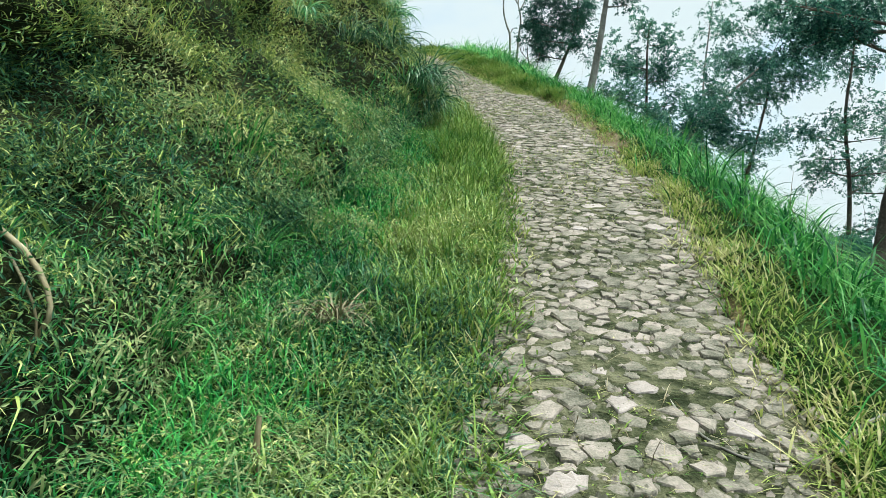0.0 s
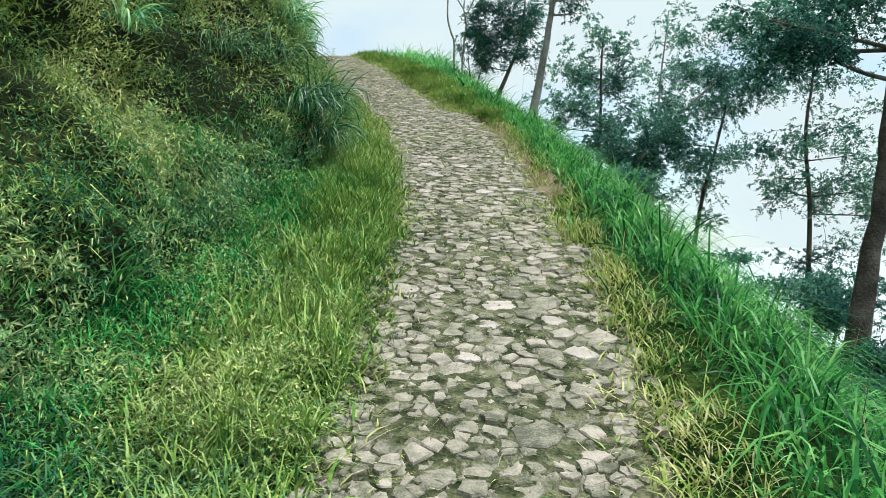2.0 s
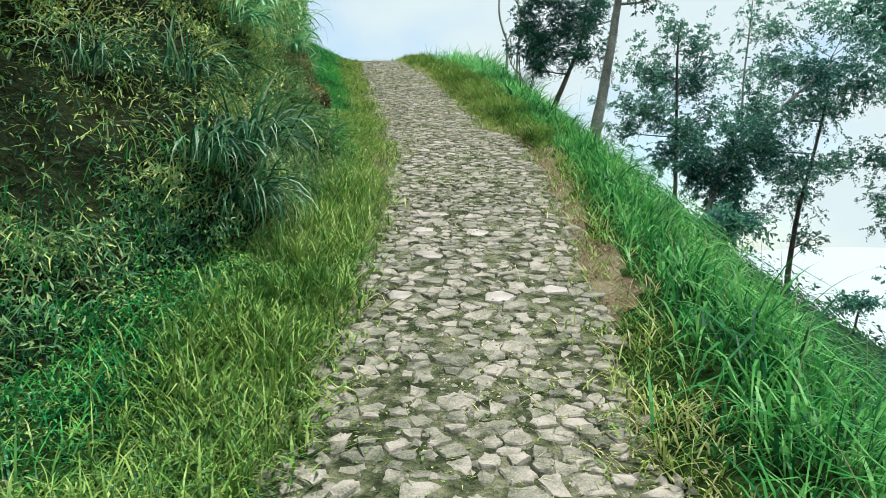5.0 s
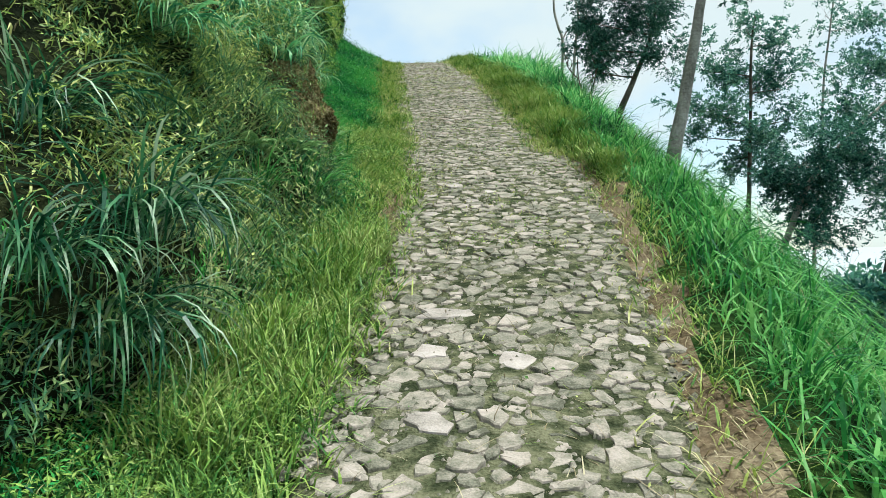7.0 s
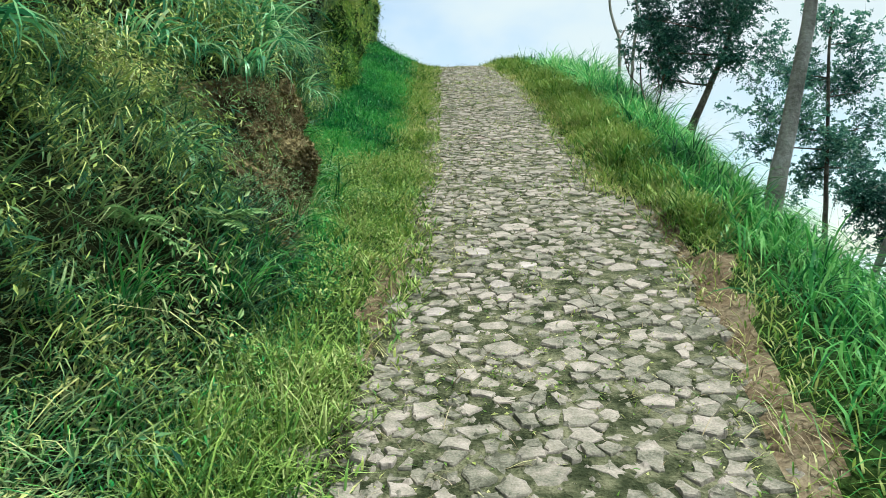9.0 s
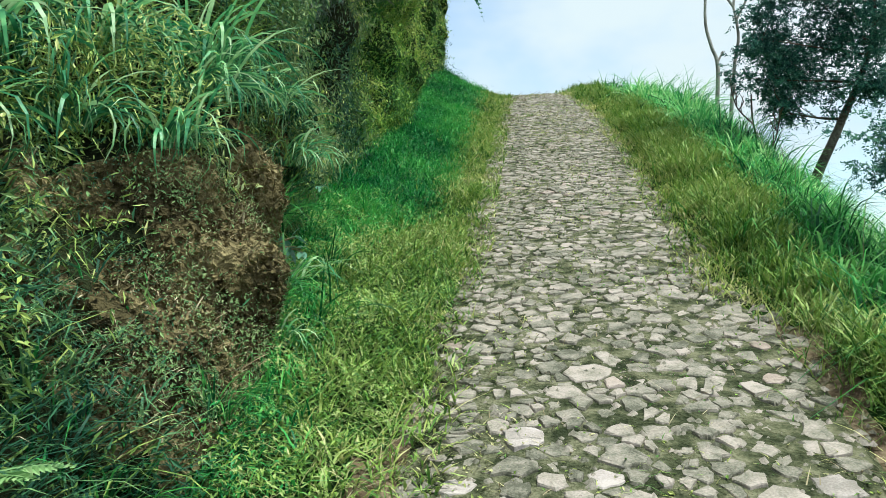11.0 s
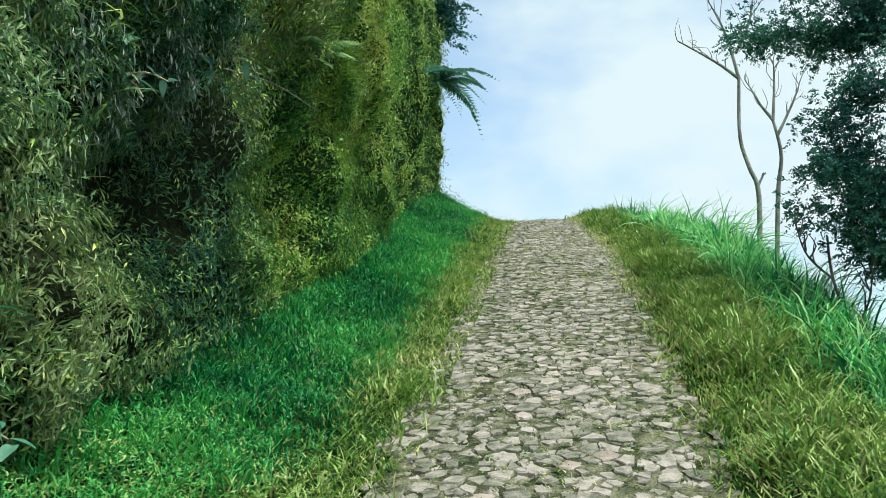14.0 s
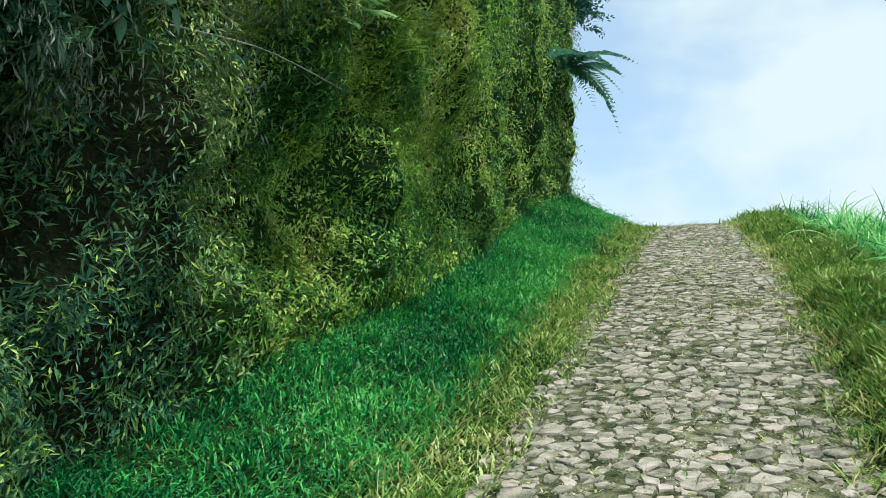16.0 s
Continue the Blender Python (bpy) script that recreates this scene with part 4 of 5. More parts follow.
bare_tree((2.24, 27.5, 7.54), [(0.0, 0.0, 0.0), (0.04, 0.0, 1.17), (-0.07, 0.0, 1.57), (-0.18, 0.0, 2.08), (-0.15, 0.0, 3.0)],
    [[(-0.15, 0.0, 3.0), (-0.47, 0.0, 3.3), (-1.04, 0.0, 3.73)], [(-0.15, 0.0, 3.0), (-0.31, 0.0, 3.75), (-0.53, 0.0, 4.31)], [(-0.18, 0.0, 3.42), (0.05, 0.0, 3.92), (0.16, 0.0, 4.65)], [(0.04, 0.0, 1.29), (0.13, 0.0, 1.46)]])
bare_tree((2.55, 28.2, 7.64), [(0.0, 0.0, 0.0), (0.08, 0.0, 1.22), (0.16, 0.0, 1.83), (0.07, 0.0, 2.42)],
    [[(0.07, 0.0, 2.42), (-0.11, 0.0, 2.7), (-0.26, 0.0, 3.04)], [(0.07, 0.0, 2.42), (0.12, 0.0, 3.0), (0.13, 0.0, 3.43)], [(0.12, 0.0, 2.15), (0.37, 0.0, 2.66), (0.49, 0.0, 2.97)]])
bare_tree((2.5, 21.9, 5.8), [(0.0, 0.0, 0.0), (-0.08, 0.0, 0.4), (-0.2, 0.0, 0.85), (-0.22, 0.0, 1.2)],
    [[(-0.08, 0.0, 0.4), (0.06, 0.0, 0.7), (0.1, 0.0, 1.1)], [(-0.2, 0.0, 0.85), (-0.38, 0.0, 1.05), (-0.45, 0.0, 1.3)]], 0.018, M_BARK, "thin bare dark stems under the feathery tree")
padded_tree((6.71, 13.0, 1.02), [(0, 0, 0), (0.05, 0, 0.22), (0, 0.05, 0.43)],
    [(-0.12, -0.08, 0.36, 0.26, 0.16), (0.01, 0.27, 0.32, 0.26, 0.16), (-0.27, -0.19, 0.33, 0.26, 0.16), (-0.0, 0.18, 0.3, 0.26, 0.16)],
    0.03, M_BARK, M_LEAFMID, 0.1, 6000, "teal-green bush on the falling slope", 29, "bush")
padded_tree((8.47, 17.0, 1.1), [(0, 0, 0), (0.05, 0, 0.22), (0, 0.05, 0.43)],
    [(0.29, 0.32, 0.4, 0.3, 0.16), (0.29, 0.16, 0.5, 0.3, 0.16), (-0.17, -0.09, 0.37, 0.3, 0.16), (0.1, 0.14, 0.48, 0.3, 0.16)],
    0.03, M_BARK, M_LEAFMID, 0.1, 6000, "small bush below the long grass", 71, "bush")
padded_tree((6.58, 11.5, 0.38), [(0, 0, 0), (0.05, 0, 0.25), (0, 0.05, 0.5)],
    [(-0.19, -0.18, 0.39, 0.23, 0.19), (0.02, -0.02, 0.43, 0.23, 0.19), (0.07, 0.22, 0.46, 0.23, 0.19), (-0.08, -0.07, 0.36, 0.23, 0.19)],
    0.03, M_BARK, M_LEAFDARK, 0.1, 6000, "dark bush under the trees", 42, "bush")
padded_tree((6.26, 10.5, 0.03), [(0, 0, 0), (0.05, 0, 0.25), (0, 0.05, 0.5)],
    [(0.04, -0.2, 0.45, 0.31, 0.19), (-0.15, 0.31, 0.47, 0.31, 0.19), (-0.05, -0.03, 0.46, 0.31, 0.19), (-0.25, -0.03, 0.53, 0.31, 0.19)],
    0.03, M_BARK, M_LEAFDARK, 0.1, 6000, "dark bush under the trees", 5, "bush")
padded_tree((6.89, 10.5, -0.0), [(0, 0, 0), (0.05, 0, 0.31), (0, 0.05, 0.62)],
    [(0.09, 0.25, 0.44, 0.25, 0.23), (-0.06, 0.01, 0.43, 0.25, 0.23), (0.16, 0.21, 0.52, 0.25, 0.23), (-0.18, 0.09, 0.7, 0.25, 0.23)],
    0.03, M_BARK, M_LEAFDARK, 0.1, 6000, "dark bush under the trees", 8, "bush")
padded_tree((8.24, 20.0, 1.75), [(0, 0, 0), (0.05, 0, 0.18), (0, 0.05, 0.36)],
    [(-0.04, -0.08, 0.33, 0.31, 0.14), (0.02, -0.23, 0.31, 0.31, 0.14), (-0.07, -0.24, 0.3, 0.31, 0.14), (-0.05, -0.01, 0.34, 0.31, 0.14)],
    0.03, M_BARK, M_LEAFMID, 0.1, 1500, "thin twiggy bush on the slope", 28, "bush")
padded_tree((6.95, 15.0, 1.14), [(0, 0, 0), (0.05, 0, 0.22), (0, 0.05, 0.43)],
    [(-0.05, 0.14, 0.49, 0.3, 0.16), (0.08, 0.29, 0.4, 0.3, 0.16), (0.1, -0.22, 0.42, 0.3, 0.16), (-0.24, 0.29, 0.49, 0.3, 0.16)],
    0.03, M_BARK, M_LEAFMID, 0.1, 1500, "twiggy pale bush below the long grass", 26, "bush")
padded_tree((8.19, 15.0, 0.96), [(0, 0, 0), (0.05, 0, 0.3), (0, 0.05, 0.61)],
    [(0.18, 0.11, 0.71, 0.23, 0.23), (0.07, 0.18, 0.39, 0.23, 0.23), (-0.04, 0.05, 0.45, 0.23, 0.23), (-0.04, 0.05, 0.65, 0.23, 0.23)],
    0.03, M_BARK, M_LEAFMID, 0.1, 1500, "thin twiggy bush on the slope", 59, "bush")
padded_tree((4.0, 14.0, 3.08), [(0, 0, 0), (0.05, 0, 0.12), (0, 0.05, 0.24)],
    [(-0.07, -0.15, 0.22, 0.14, 0.09), (0.01, -0.07, 0.18, 0.14, 0.09), (0.13, -0.12, 0.19, 0.14, 0.09), (0.01, -0.02, 0.16, 0.14, 0.09)],
    0.03, M_BARK, M_LEAFMID, 0.1, 1500, "thin twiggy bush on the slope", 75, "bush")


# ---- plants that stand out ----
def place_on_face(y, h):
    """The place on the bank at that height above the road."""
    r = int(np.argmin(np.abs(ys - y)))
    f = np.where(ZONE == 1)[0]
    k = f[np.argmin(np.abs(GZ[r, f] - zr[r] - h))]
    return G[r, k]


def ground_z(x, y):
    r = int(np.argmin(np.abs(ys - y)))
    return float(GZ[r, int(np.argmin(np.abs(GX[r] - x)))])


BLADE_MESHES = {}


def blade_mesh(kind, k, material):
    """One of twelve grass blades, a metre long, that all clumps share."""
    if (kind, k) not in BLADE_MESHES:
        r = np.random.RandomState(k)
        s = np.linspace(0, 1, 8)
        bend = (0.45 + 1.0 * r.rand()) if material in (M_BLADE, M_STAND) else (0.9 + 1.3 * r.rand())
        dip = math.radians(84 - 25 * r.rand()) - bend * 1.5 * s ** 1.3           # the blade's climb along its length
        c = np.cumsum(np.stack([np.cos(dip), 0 * s, np.sin(dip)], 1), 0) / 8
        c -= c[0]
        w = (0.014 + 0.008 * r.rand()) * (1.5 if material == M_BLADEPALE else 1.0) * np.interp(s, (0, 0.35, 0.7, 1), (0.6, 1.0, 0.7, 0.06)) / 2
        twist = 0.5 * r.randn() * s
        side = np.stack([0 * s, np.cos(twist), np.sin(twist)], 1) * w[:, None]
        v = np.stack([c - side, c + side], 1).reshape(-1, 3)
        q = 2 * np.arange(7)[:, None]
        BLADE_MESHES[kind, k] = fast_mesh("blade", v, np.concatenate([q + np.array([(0, 1, 3)]), q + np.array([(0, 3, 2)])]), material)
    return BLADE_MESHES[kind, k]


def tussock(x, y, z, size, n, material, label, seed, out=(0, 0), group="grass clumps", squash=1.0):
    rs = np.random.RandomState(seed)
    t = thing("grass_clump", x, y, z, label, "grass clump", group)
    for q in range(n):
        p = rs.randn(2) * 0.11 * size
        hd = math.atan2(p[1] + out[1] * 0.1 * size, p[0] + out[0] * 0.1 * size) + rs.randn() * 0.7
        s = size * rs.uniform(0.5, 1.2)
        ob = part("blade", blade_mesh(material.name, rs.randint(12), material), t)
        ob.matrix_basis = Matrix.LocRotScale((p[0], p[1], -0.02), Euler((rs.randn() * 0.12, rs.randn() * 0.12, hd)), (s, s * rs.uniform(0.7, 1.3) * (0.6 / size) ** 0.5, s * squash))
    return t


rs = np.random.RandomState(6)
for k in range(14):                      # tall stand near the crest
    y = 22.5 + k * 0.5
    x = float(road_right(y)) + rs.uniform(0.85, 1.55)
    tussock(x, y, float(road_z(y)) + 0.12, rs.uniform(0.7, 0.95), 60, M_STAND, "tall stand of broad green grass near the crest", 300 + k, (0.2, -0.4))
rs = np.random.RandomState(5)
for k in range(34):                      # along the drop
    y = 3.0 + k * 0.95 + rs.rand() * 0.5
    x = float(road_right(y) + np.interp(y, (0, 8, 16, 19, 36), (0.45, 0.4, 0.5, 1.0, 1.1)) + rs.rand() * 0.45)
    d = x - float(road_right(y) + shoulder(y))
    tussock(x, y, float(road_z(y)) + 0.05 - float(drop(max(d, 0))), rs.uniform(0.42, 0.66) * (1.0 if y < 20 else 1.2), 44, M_BLADE, "arching clump of broad green grass on the road edge", 100 + k, (0.5, 0))
# bush near y 10 painted shade-dark; clumps above 0.7 m brightened by paler blades
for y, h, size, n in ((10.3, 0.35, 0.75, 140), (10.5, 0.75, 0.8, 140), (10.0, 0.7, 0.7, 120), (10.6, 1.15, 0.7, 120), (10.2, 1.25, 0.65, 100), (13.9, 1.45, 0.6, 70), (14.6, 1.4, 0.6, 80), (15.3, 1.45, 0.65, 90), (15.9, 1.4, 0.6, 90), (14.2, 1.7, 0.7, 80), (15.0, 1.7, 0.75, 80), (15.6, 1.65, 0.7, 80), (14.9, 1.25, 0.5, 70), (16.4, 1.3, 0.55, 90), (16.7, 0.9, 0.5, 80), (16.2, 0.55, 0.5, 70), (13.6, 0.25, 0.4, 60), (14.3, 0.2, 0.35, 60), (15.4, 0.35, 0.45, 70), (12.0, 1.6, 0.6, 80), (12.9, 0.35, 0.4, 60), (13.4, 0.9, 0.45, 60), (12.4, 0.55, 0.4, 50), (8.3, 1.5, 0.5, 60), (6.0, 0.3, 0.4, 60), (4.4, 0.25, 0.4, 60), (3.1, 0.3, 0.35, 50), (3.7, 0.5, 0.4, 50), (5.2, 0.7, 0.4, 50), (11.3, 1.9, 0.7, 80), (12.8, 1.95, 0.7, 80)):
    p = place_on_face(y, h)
    tussock(*p, size, int(n * 1.25), M_BLADESHADED if 9.9 < y < 10.9 else M_BLADEPALE if h > 0.7 else M_BLADE, "arching clump of long grass on the bank", int(y * 31 + h * 7), (1.2, -0.2))

for k in range(9):                       # at the foot of the earth cut
    y = 15.3 + k * 0.26
    x = float(toe_x(y)) + 0.08 + 0.14 * (k % 3)
    tussock(x, y, ground_z(x, y), 0.36 + 0.06 * (k % 4), 26, M_BLADE if k % 3 else M_BLADEPALE, "blue-green grass clump at the foot of the bank", 500 + k, (0.8, -0.4))


def frond(n, length, seed, width=0.30, dip=0.5):
    """A feather-shaped fern frond arching along +x: stalk and paired leaflets."""
    rs = np.random.RandomState(seed)
    s = np.linspace(0, 1, n)
    c = np.stack([length * s, 0 * s, length * (0.25 * s - dip * s * s)], 1)
    stalk = tube(c, 0.006 * (1.1 - s), 4)
    w = width * length * np.sin(np.pi * np.clip(s * 0.9 + 0.12, 0, 1)) * 0.9
    pos = np.concatenate([c[1:], c[1:]])
    sg = np.concatenate([np.ones(n - 1), -np.ones(n - 1)])
    al = np.stack([0.35 + 0 * sg, sg, -0.25 + 0.1 * rs.randn(len(sg))], 1)
    ln = np.concatenate([w[1:], w[1:]]) + 0.01
    q = stalk[1]
    tri = np.concatenate([q[:, [0, 1, 2]], q[:, [0, 2, 3]]])
    return join((stalk[0], tri), leaves(pos, al, np.tile((0, 0, 1.0), (len(sg), 1)), ln, length / n * 1.7 + 0 * ln))


def fern(x, y, z, fronds, length, aim, label, seed, spread=2.4, material=None, dip=0.5):
    rs = np.random.RandomState(seed)
    t = thing("fern", x, y, z, label, "fern", "ferns on the bank")
    for k in range(fronds):
        ob = part("frond", fast_mesh("frond", *frond(22, length * rs.uniform(0.75, 1.1), seed + k, dip=dip), material or M_BROAD), t)
        ob.matrix_basis = pose(0, 0, 0, rs.uniform(-20, 20), rs.uniform(-35, 15), math.degrees(aim + (k / max(1, fronds - 1) - 0.5) * spread))
    return t


def fern_at(y, h, *rest, inset=0.05, **more):
    p = place_on_face(y, h)
    return fern(p[0] - inset, p[1], p[2], *rest, **more)


fern_at(17.05, 2.5, 7, 0.5, -0.6, "pale green fern hanging from the wall", 3, material=M_FERN)
fern_at(33.0, 3.75, 10, 1.25, -0.35, "dark tree fern leaning out from the wall top", 4, inset=-0.2, spread=3.2, material=M_BROAD, dip=1.1)
fern_at(12.7, 0.75, 5, 0.32, -0.5, "small fern on the bank", 21, material=M_FERN)
fern_at(13.2, 0.6, 5, 0.3, -0.6, "small fern on the bank", 25, material=M_FERN)
fern_at(21.3, 2.8, 5, 0.55, -0.3, "green fern high on the wall", 11, material=M_FERN)
fern_at(23.2, 3.0, 5, 0.6, -0.3, "green fern high on the wall", 15, material=M_FERN)


def shrub(x, y, z, n, leaf_len, spread, label, seed, material=None, aim=(1, -0.3, -0.2)):
    """A broad-leaved plant: bent stems with separate large leaves."""
    rs = np.random.RandomState(seed)
    t = thing("shrub", x, y, z, label, "shrub", "broad-leaved plants")
    stems = 4
    for k in range(stems):
        end = spread * (unit(np.array(aim) + rs.randn(3) * 0.5) * rs.uniform(0.6, 1.0))
        sp = spline([(-0.2, 0, 0), end * 0.5 + np.array((0, 0, 0.15 * spread)), end], 8)
        st = part("stem", fast_mesh("stem", *tube(sp, np.linspace(0.010, 0.004, 8), 5), M_STRAW, True), t)
        for q in range(n // stems):
            c = sp[rs.randint(2, 8)]
            al = unit(np.array(aim) * 0.5 + rs.randn(3) * 0.7 - np.array((0, 0, 0.4)))
            ln = leaf_len * rs.uniform(0.6, 1.15)
            u = np.linspace(0, 1, 7)
            half = 0.24 * ln * np.sin(np.pi * u ** 0.8) + 0.001
            side = unit(np.cross(al, (0, 0, 1.0)))
            mid = al[None] * (u * ln)[:, None] - np.array((0, 0, 1.0)) * (0.25 * ln * u * u)[:, None]
            v = np.concatenate([mid - side * half[:, None] + np.array((0, 0, 0.25)) * half[:, None], mid, mid + side * half[:, None] + np.array((0, 0, 0.25)) * half[:, None]])
            f = [(a + 7 * b, a + 1 + 7 * b, a + 8 + 7 * b, a + 7 + 7 * b) for a in range(6) for b in (0, 1)]
            lf = part("leaf", fast_mesh("leaf", v, np.array(f), material or M_BROAD, True), st)
            lf.location = c
    return t


def shrub_at(y, h, *rest, **more):
    p = place_on_face(y, h)
    return shrub(p[0], p[1], p[2], *rest, **more)


shrub_at(19.1, 2.25, 24, 0.13, 0.42, "plant with broad pointed pale green leaves", 1, aim=(1.2, -0.5, 0))
shrub_at(19.6, 2.4, 24, 0.12, 0.45, "plant with drooping pointed leaves", 2, aim=(1.2, -0.4, -0.2))
shrub_at(18.4, 2.2, 24, 0.11, 0.42, "plant with drooping pointed leaves", 3)
shrub_at(20.5, 2.5, 20, 0.13, 0.35, "plant with drooping pointed leaves", 4)
shrub_at(17.2, 0.7, 24, 0.12, 0.35, "low plant with pointed green leaves", 5, aim=(1, -0.3, 0.4))
shrub_at(18.0, 0.6, 24, 0.11, 0.35, "low plant with pointed green leaves", 6, aim=(1, -0.3, 0.4))
shrub_at(16.0, 0.3, 24, 0.10, 0.3, "low plant with pointed green leaves", 7, aim=(1, -0.3, 0.5))


def stick(points, r, label, name="stick", category="stick", material=None):
    p = np.array(points, float)
    sp = spline(p - p[0], 10)
    ob = new(name, fast_mesh(name, *tube(sp, r * np.linspace(1, 0.6, 10), 6), material or M_PALEBARK, True))
    ob.location = p[0]
    return tagged(ob, label, category)


stick([(-1.55, 2.75, 1.62), (-1.33, 2.6, 1.50), (-1.255, 2.58, 1.36), (-1.28, 2.58, 1.26), (-1.5, 2.7, 1.10)], 0.012, "bent dry stalk hanging on the bank", material=M_STRAW)
stick([(-1.5, 2.72, 1.58), (-1.36, 2.6, 1.44), (-1.3, 2.58, 1.32), (-1.31, 2.58, 1.2), (-1.45, 2.66, 1.06)], 0.006, "thin dry stalk hanging on the bank", material=M_STRAW)
stem_z = ground_z(-0.6, 2.62)
stick([(-0.6, 2.62, stem_z - 0.02), (-0.6, 2.6, stem_z + 0.10), (-0.59, 2.6, stem_z + 0.22)], 0.015, "cut pale stem standing in the grass", material=M_STRAW)
stick([(0.88, 3.25, 0.96), (0.9, 2.95, 0.875), (1.0, 2.75, 0.82), (1.15, 2.68, 0.80)], 0.007, "curved dry vine lying on the cobbles")
stick([(1.35, 2.75, 0.82), (1.5, 2.9, 0.88), (1.65, 2.95, 0.93)], 0.012, "dry branch on the road edge")
stick([(-1.75, 16.0, 6.2), (-1.35, 15.5, 5.95), (-1.05, 15.2, 5.55)], 0.012, "dry cane leaning over the earth cut")
stick([(-2.14, 19.9, 8.12), (-2.1, 20.6, 8.26), (-2.02, 21.3, 8.25)], 0.007, "long dry cane across the creepers")
tussock(-0.5, 3.65, ground_z(-0.5, 3.65) + 0.08, 0.36, 110, M_BLADEDRY, "withered brown clump in the verge", 77, group="withered clumps", squash=0.7)

# ---- cobbles ----
bedx, bedv = 18, []
yb = np.arange(-2, 41, 0.14)
for s in np.linspace(-0.06, 1.06, bedx):
    xx = road_left(yb) + (road_right(yb) - road_left(yb)) * s
    lift = 0.026 if 0 < s < 1 else -0.06
    bedv.append(np.stack([xx, yb, road_z(yb) + 0.025 * np.sin(np.pi * np.clip(s, 0, 1)) + lift * np.ones_like(yb) + 0.008 * lumps(xx, yb, 0 * xx, 0.16, 9)], 1))
bedv = np.stack(bedv, 1)
i, j = np.meshgrid(np.arange(len(yb) - 1), np.arange(bedx - 1), indexing="ij")
road = new("road", fast_mesh("road", bedv, np.stack([i * bedx + j, i * bedx + j + 1, (i + 1) * bedx + j + 1, (i + 1) * bedx + j], -1).reshape(-1, 4), M_BED, True))
tagged(road, "rough cobbled footpath with earth and moss in its joints", "road", kind="structure")


def clip(poly, mid, nrm):
    """The part of a polygon on the near side of a line."""
    out = []
    for k in range(len(poly)):
        a, b = poly[k], poly[(k + 1) % len(poly)]
        da, db = (a - mid) @ nrm, (b - mid) @ nrm
        if da <= 0:
            out.append(a)
        if da * db < 0:
            out.append(a + (b - a) * (da / (da - db)))
    return out


rs = np.random.RandomState(42)
ROAD_SLOPE = lambda y: float(road_z(y + 0.1) - road_z(y - 0.1)) / 0.2
# slabs and pale stones that stand out: x, y, half width
SLABS = [(1.01, 11.55, 0.17), (0.69, 3.41, 0.065), (0.81, 3.23, 0.07), (0.68, 3.12, 0.07), (0.27, 2.84, 0.085), (0.87, 3.65, 0.085), (1.08, 2.93, 0.08), (0.81, 4.54, 0.087), (0.4, 2.57, 0.08),
         (1.11, 6.2, 0.075), (1.45, 6.25, 0.07), (1.2, 6.47, 0.10), (0.96, 5.77, 0.07), (1.53, 5.83, 0.075), (0.88, 6.65, 0.07), (1.3, 10.97, 0.11), (0.99, 10.37, 0.09), (0.92, 11.07, 0.10),
         (1.41, 9.57, 0.10), (1.73, 9.71, 0.085), (0.86, 9.61, 0.09), (1.86, 11.23, 0.08), (0.7, 14.87, 0.085), (1.02, 14.61, 0.07), (1.78, 14.66, 0.10), (0.89, 14.21, 0.075), (0.51, 14.5, 0.08),
         (0.38, 13.89, 0.07), (0.62, 13.78, 0.08)]
PINK = [(1.01, 15.4, 0.06), (1.69, 15.98, 0.06), (1.71, 15.55, 0.06), (0.15, 15.86, 0.06), (0.73, 19.13, 0.07), (0.23, 18.54, 0.065), (0.58, 19.0, 0.06), (0.07, 20.24, 0.07), (0.35, 21.32, 0.06), (0.5, 20.75, 0.065),
        (-0.3, 20.6, 0.08), (0.22, 20.73, 0.07), (0.18, 19.75, 0.06), (0.3, 20.1, 0.055), (0.1, 21.7, 0.06), (0.2, 22.3, 0.06)]
SLABS = SLABS + PINK
seeds, size = [(x, y) for x, y, r in SLABS], [r for x, y, r in SLABS]
for y in np.arange(0.6, 39.5, 0.03):
    a, b = float(road_left(y)), float(road_right(y))
    for _ in range(13):
        x, r = rs.uniform(a - 0.1, b + 0.1), rs.choice((0.028, 0.038, 0.05, 0.068, 0.097), p=(0.30, 0.28, 0.22, 0.13, 0.07))
        near_k = [*range(len(SLABS)), *range(max(len(SLABS), len(seeds) - 160), len(seeds))]
        if abs(x - 1.01) < 0.24 + r and abs(y - 11.55) < 0.06 + r:
            continue
        if all((seeds[q][0] - x) ** 2 + ((seeds[q][1] - y) * 1.15) ** 2 > ((size[q] + r) * 0.93) ** 2 for q in near_k):
            seeds.append((x, y))
            size.append(r)
seeds, size = np.array(seeds), np.array(size)
singles, rest_v, rest_f, count = [], [], [], 0
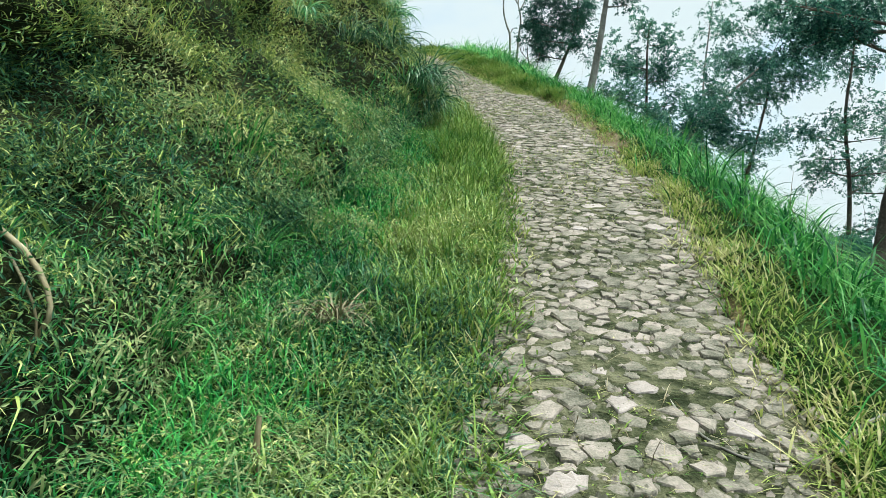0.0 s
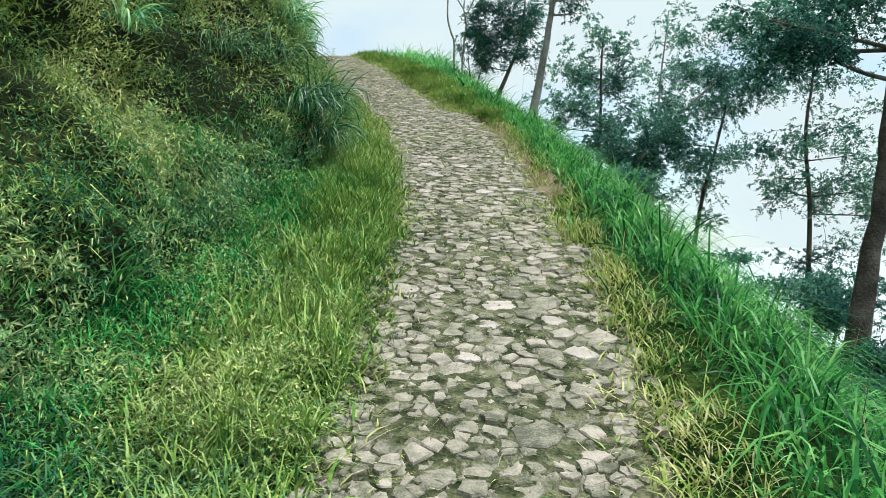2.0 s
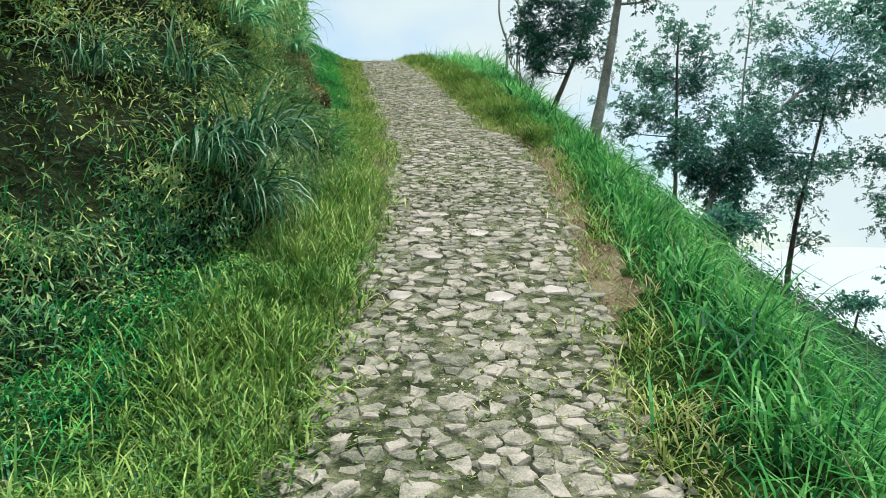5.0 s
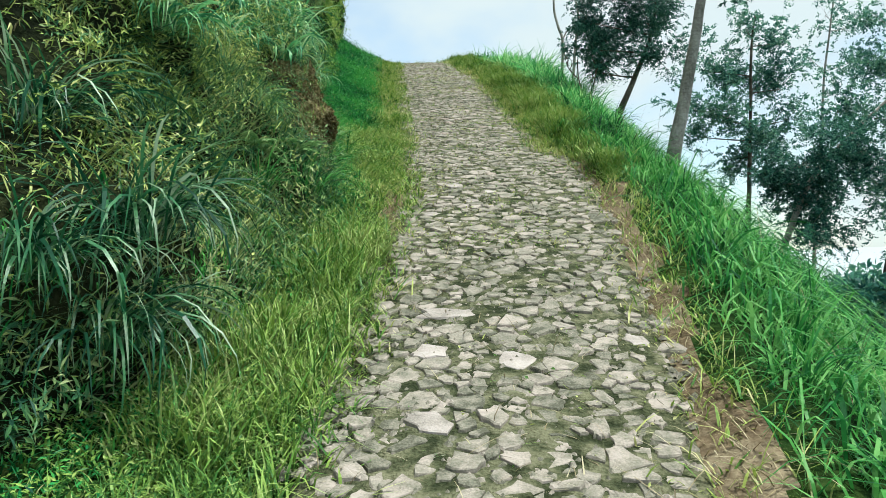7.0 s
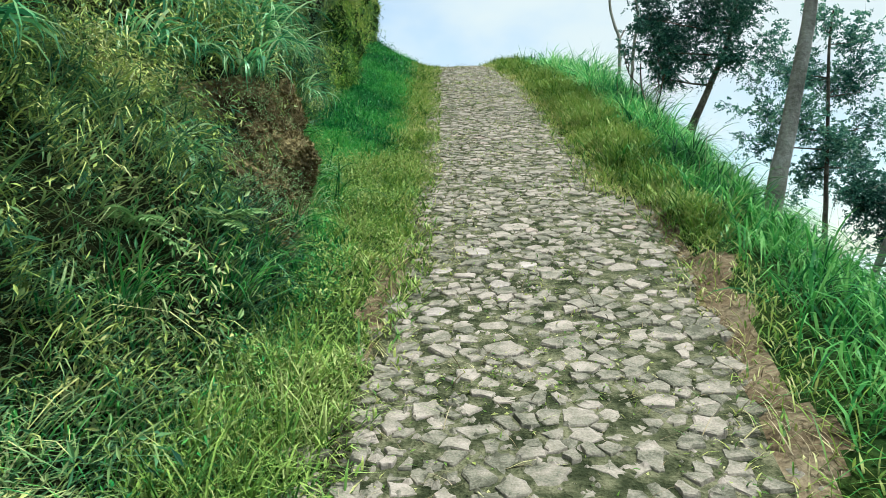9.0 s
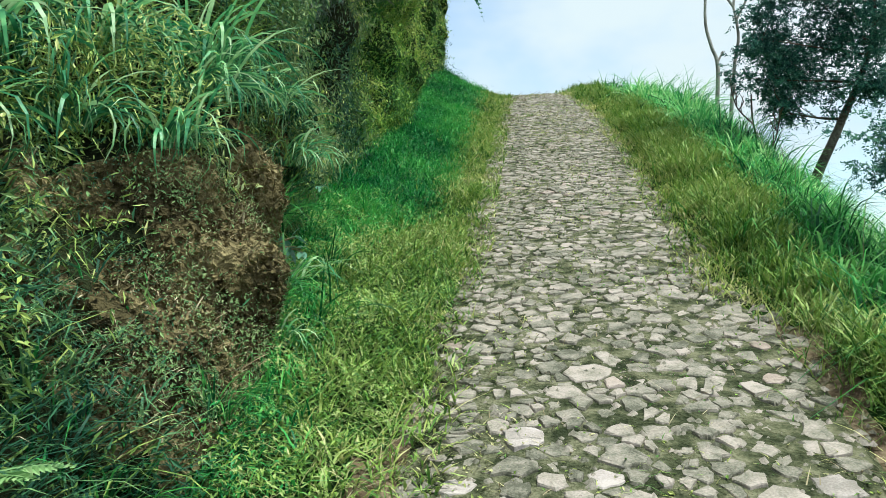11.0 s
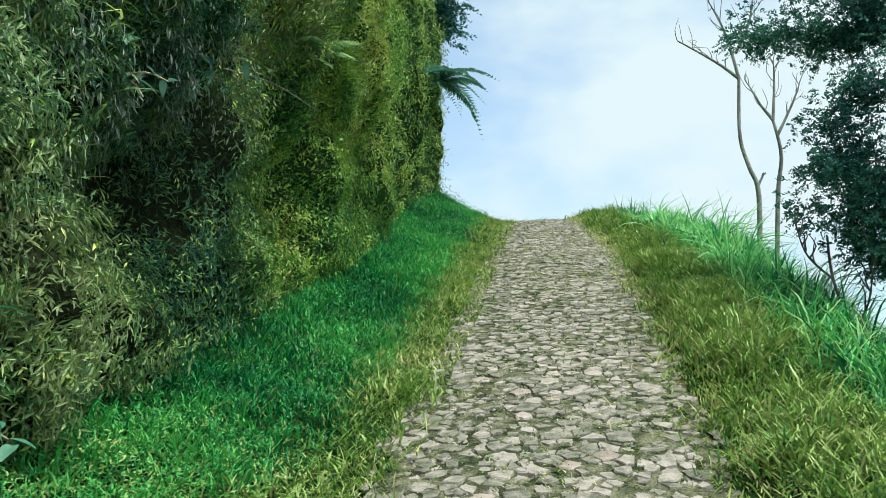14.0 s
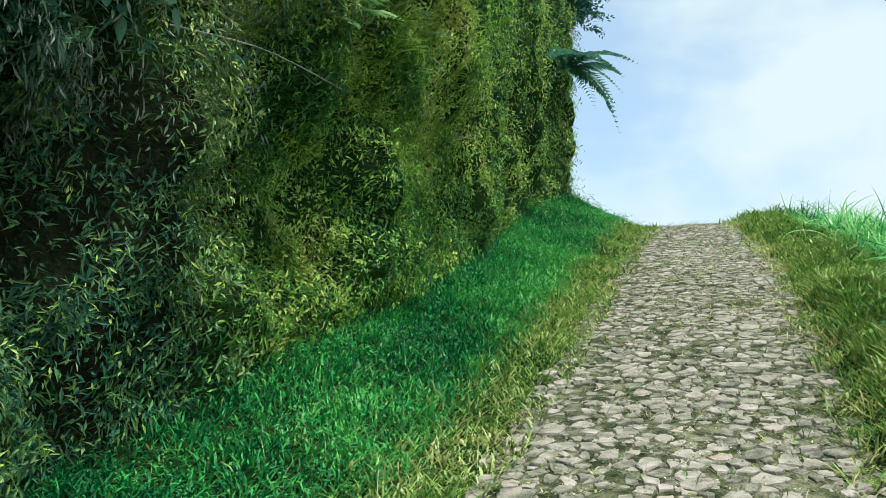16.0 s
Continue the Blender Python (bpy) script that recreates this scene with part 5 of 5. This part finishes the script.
for k, c in enumerate(seeds):
    inside = min(c[0] - float(road_left(c[1])), float(road_right(c[1])) - c[0])
    if k >= len(SLABS) and inside < 0.1 and rs.rand() > 0.45 + inside * 4:
        continue
    r = size[k]
    th = rs.rand() * 6.28 + np.arange(6) * 1.047 + rs.uniform(-0.35, 0.35, 6)
    poly = [np.array((np.cos(a), np.sin(a))) * r * (rs.uniform(0.75, 1.5) if k < len(SLABS) else rs.uniform(1.5, 2.4)) for a in th]
    if k == 0:                                            # the long kerb-like slab
        poly = [np.array(p) for p in ((-0.23, -0.055), (-0.08, -0.07), (0.1, -0.045), (0.22, -0.05), (0.235, 0.035), (0.05, 0.05), (-0.21, 0.06))]
    d = seeds - c
    near_k = np.where((np.abs(d) < 0.32).all(1))[0]
    for q in near_k[np.argsort((d[near_k] ** 2).sum(1))][1:14 if k else 1]:
        w = (d[q] @ d[q] + r * r - size[q] ** 2) / (2 * d[q] @ d[q])
        poly = clip(poly, d[q] * w, d[q])
        if len(poly) < 3:
            break
    for _ in range(rs.randint(0, 3)):                     # broken corners
        a = rs.rand() * 6.28
        poly = clip(poly, np.array((np.cos(a), np.sin(a))) * r * rs.uniform(0.6, 0.95), np.array((np.cos(a), np.sin(a)))) if len(poly) > 2 else poly
    if len(poly) < 3:
        continue
    poly = np.array(poly)
    nx_ = np.roll(poly, -1, 0)
    poly = poly[np.linalg.norm(nx_ - poly, axis=1) > 0.012]
    if len(poly) < 3:
        continue
    mid = poly.mean(0)
    poly = mid + (poly - mid) * rs.uniform(0.84, 0.975)
    nxt = np.roll(poly, -1, 0)
    if c[1] < 26:                                        # chipped, uneven edges
        cut_at = rs.uniform(0.3, 0.7, (len(poly), 1))
        poly = np.stack([poly, poly + (nxt - poly) * cut_at + (mid - (poly + nxt) / 2) * rs.uniform(-0.06, 0.16, (len(poly), 1))], 1).reshape(-1, 2)
    poly = poly + rs.randn(*poly.shape) * np.clip(0.05 * r, 0.0015, 0.006)
    m = len(poly)
    tilt = rs.randn(2) * 0.04
    tilt = tilt * (0.4 if k < len(SLABS) else 1)
    rise = (rs.uniform(-0.012, 0.004) + 0.07 * (min(r, 0.097) - 0.04)) * (0.4 + 0.6 * min(1, max(0, inside) / 0.25))
    ctr = mid + rs.randn(2) * r * 0.2
    inner = ctr + (poly - ctr) * rs.uniform(0.88, 0.965, (m, 1))
    v = np.concatenate([np.c_[poly * 1.03, np.full(m, -0.03)], np.c_[poly, rise - rs.uniform(0.003, 0.009) + rs.randn(m) * 0.002], np.c_[inner, rise + rs.randn(m) * 0.0016], [[*ctr, rise + rs.uniform(-0.002, 0.005)]]])
    v[m:, 2] += v[m:, :2] @ tilt + 0.016
    v[:, 2] += v[:, 1] * ROAD_SLOPE(c[1]) + 0.02
    e = np.arange(m)
    e2 = (e + 1) % m
    f = np.concatenate([np.stack([e, e2, m + e2], 1), np.stack([e, m + e2, m + e], 1), np.stack([m + e, m + e2, 2 * m + e2], 1), np.stack([m + e, 2 * m + e2, 2 * m + e], 1), np.stack([2 * m + e, 2 * m + e2, np.full(m, 3 * m)], 1)])
    wide = float(road_right(c[1]) - road_left(c[1]))
    at = np.array((c[0], c[1], float(road_z(c[1])) + 0.025 * math.sin(math.pi * min(1, max(0, (c[0] - float(road_left(c[1]))) / wide)))))
    if k < len(SLABS) or 2.6 < c[1] < 8.0 and r > 0.05 and len(singles) < 300:
        singles.append((v, f, at, M_PINKSTONE if len(SLABS) - len(PINK) <= k < len(SLABS) else M_PALESTONE if k < len(SLABS) else M_STONE))
    else:
        rest_v.append(v + at)
        rest_f.append(f + count)
        count += len(v)
chips = 15000                                             # splinters and pebbles in the joints
yc = rs.uniform(0.6, 39, chips)
xc = road_left(yc) - 0.1 + (road_right(yc) - road_left(yc) + 0.35) * rs.rand(chips)
crown_c = 0.025 * np.sin(np.pi * np.clip((xc - road_left(yc)) / (road_right(yc) - road_left(yc)), 0, 1))
rc = rs.uniform(0.010, 0.034, chips)
a0 = rs.rand(chips) * 6.28
cv = np.empty((chips, 6, 3))
for q in range(5):
    aa, rr = a0 + q * 1.257 + rs.randn(chips) * 0.25, rc * rs.uniform(0.6, 1.2, chips)
    cv[:, q] = np.stack([xc + np.cos(aa) * rr, yc + np.sin(aa) * rr, road_z(yc + np.sin(aa) * rr) + 0.020 + crown_c], 1)
cv[:, 5] = np.stack([xc, yc, road_z(yc) + 0.030 + crown_c + rc * rs.uniform(0.1, 0.5, chips)], 1)
cf = np.array([(q, (q + 1) % 5, 5) for q in range(5)])
tagged(part("chips", fast_mesh("chips", cv, (cf[None] + 6 * np.arange(chips)[:, None, None]).reshape(-1, 3), M_STONES), road, "small stone splinters between the cobbles"), kind="stuff")
tagged(part("cobbles", fast_mesh("cobbles", np.concatenate(rest_v), np.concatenate(rest_f), M_STONES), road, "irregular flat grey-beige cobbles"), kind="stuff")
for v, f, at, mat in singles:
    ob = part("cobble", fast_mesh("cobble", v, f, mat), road)
    ob.location = at
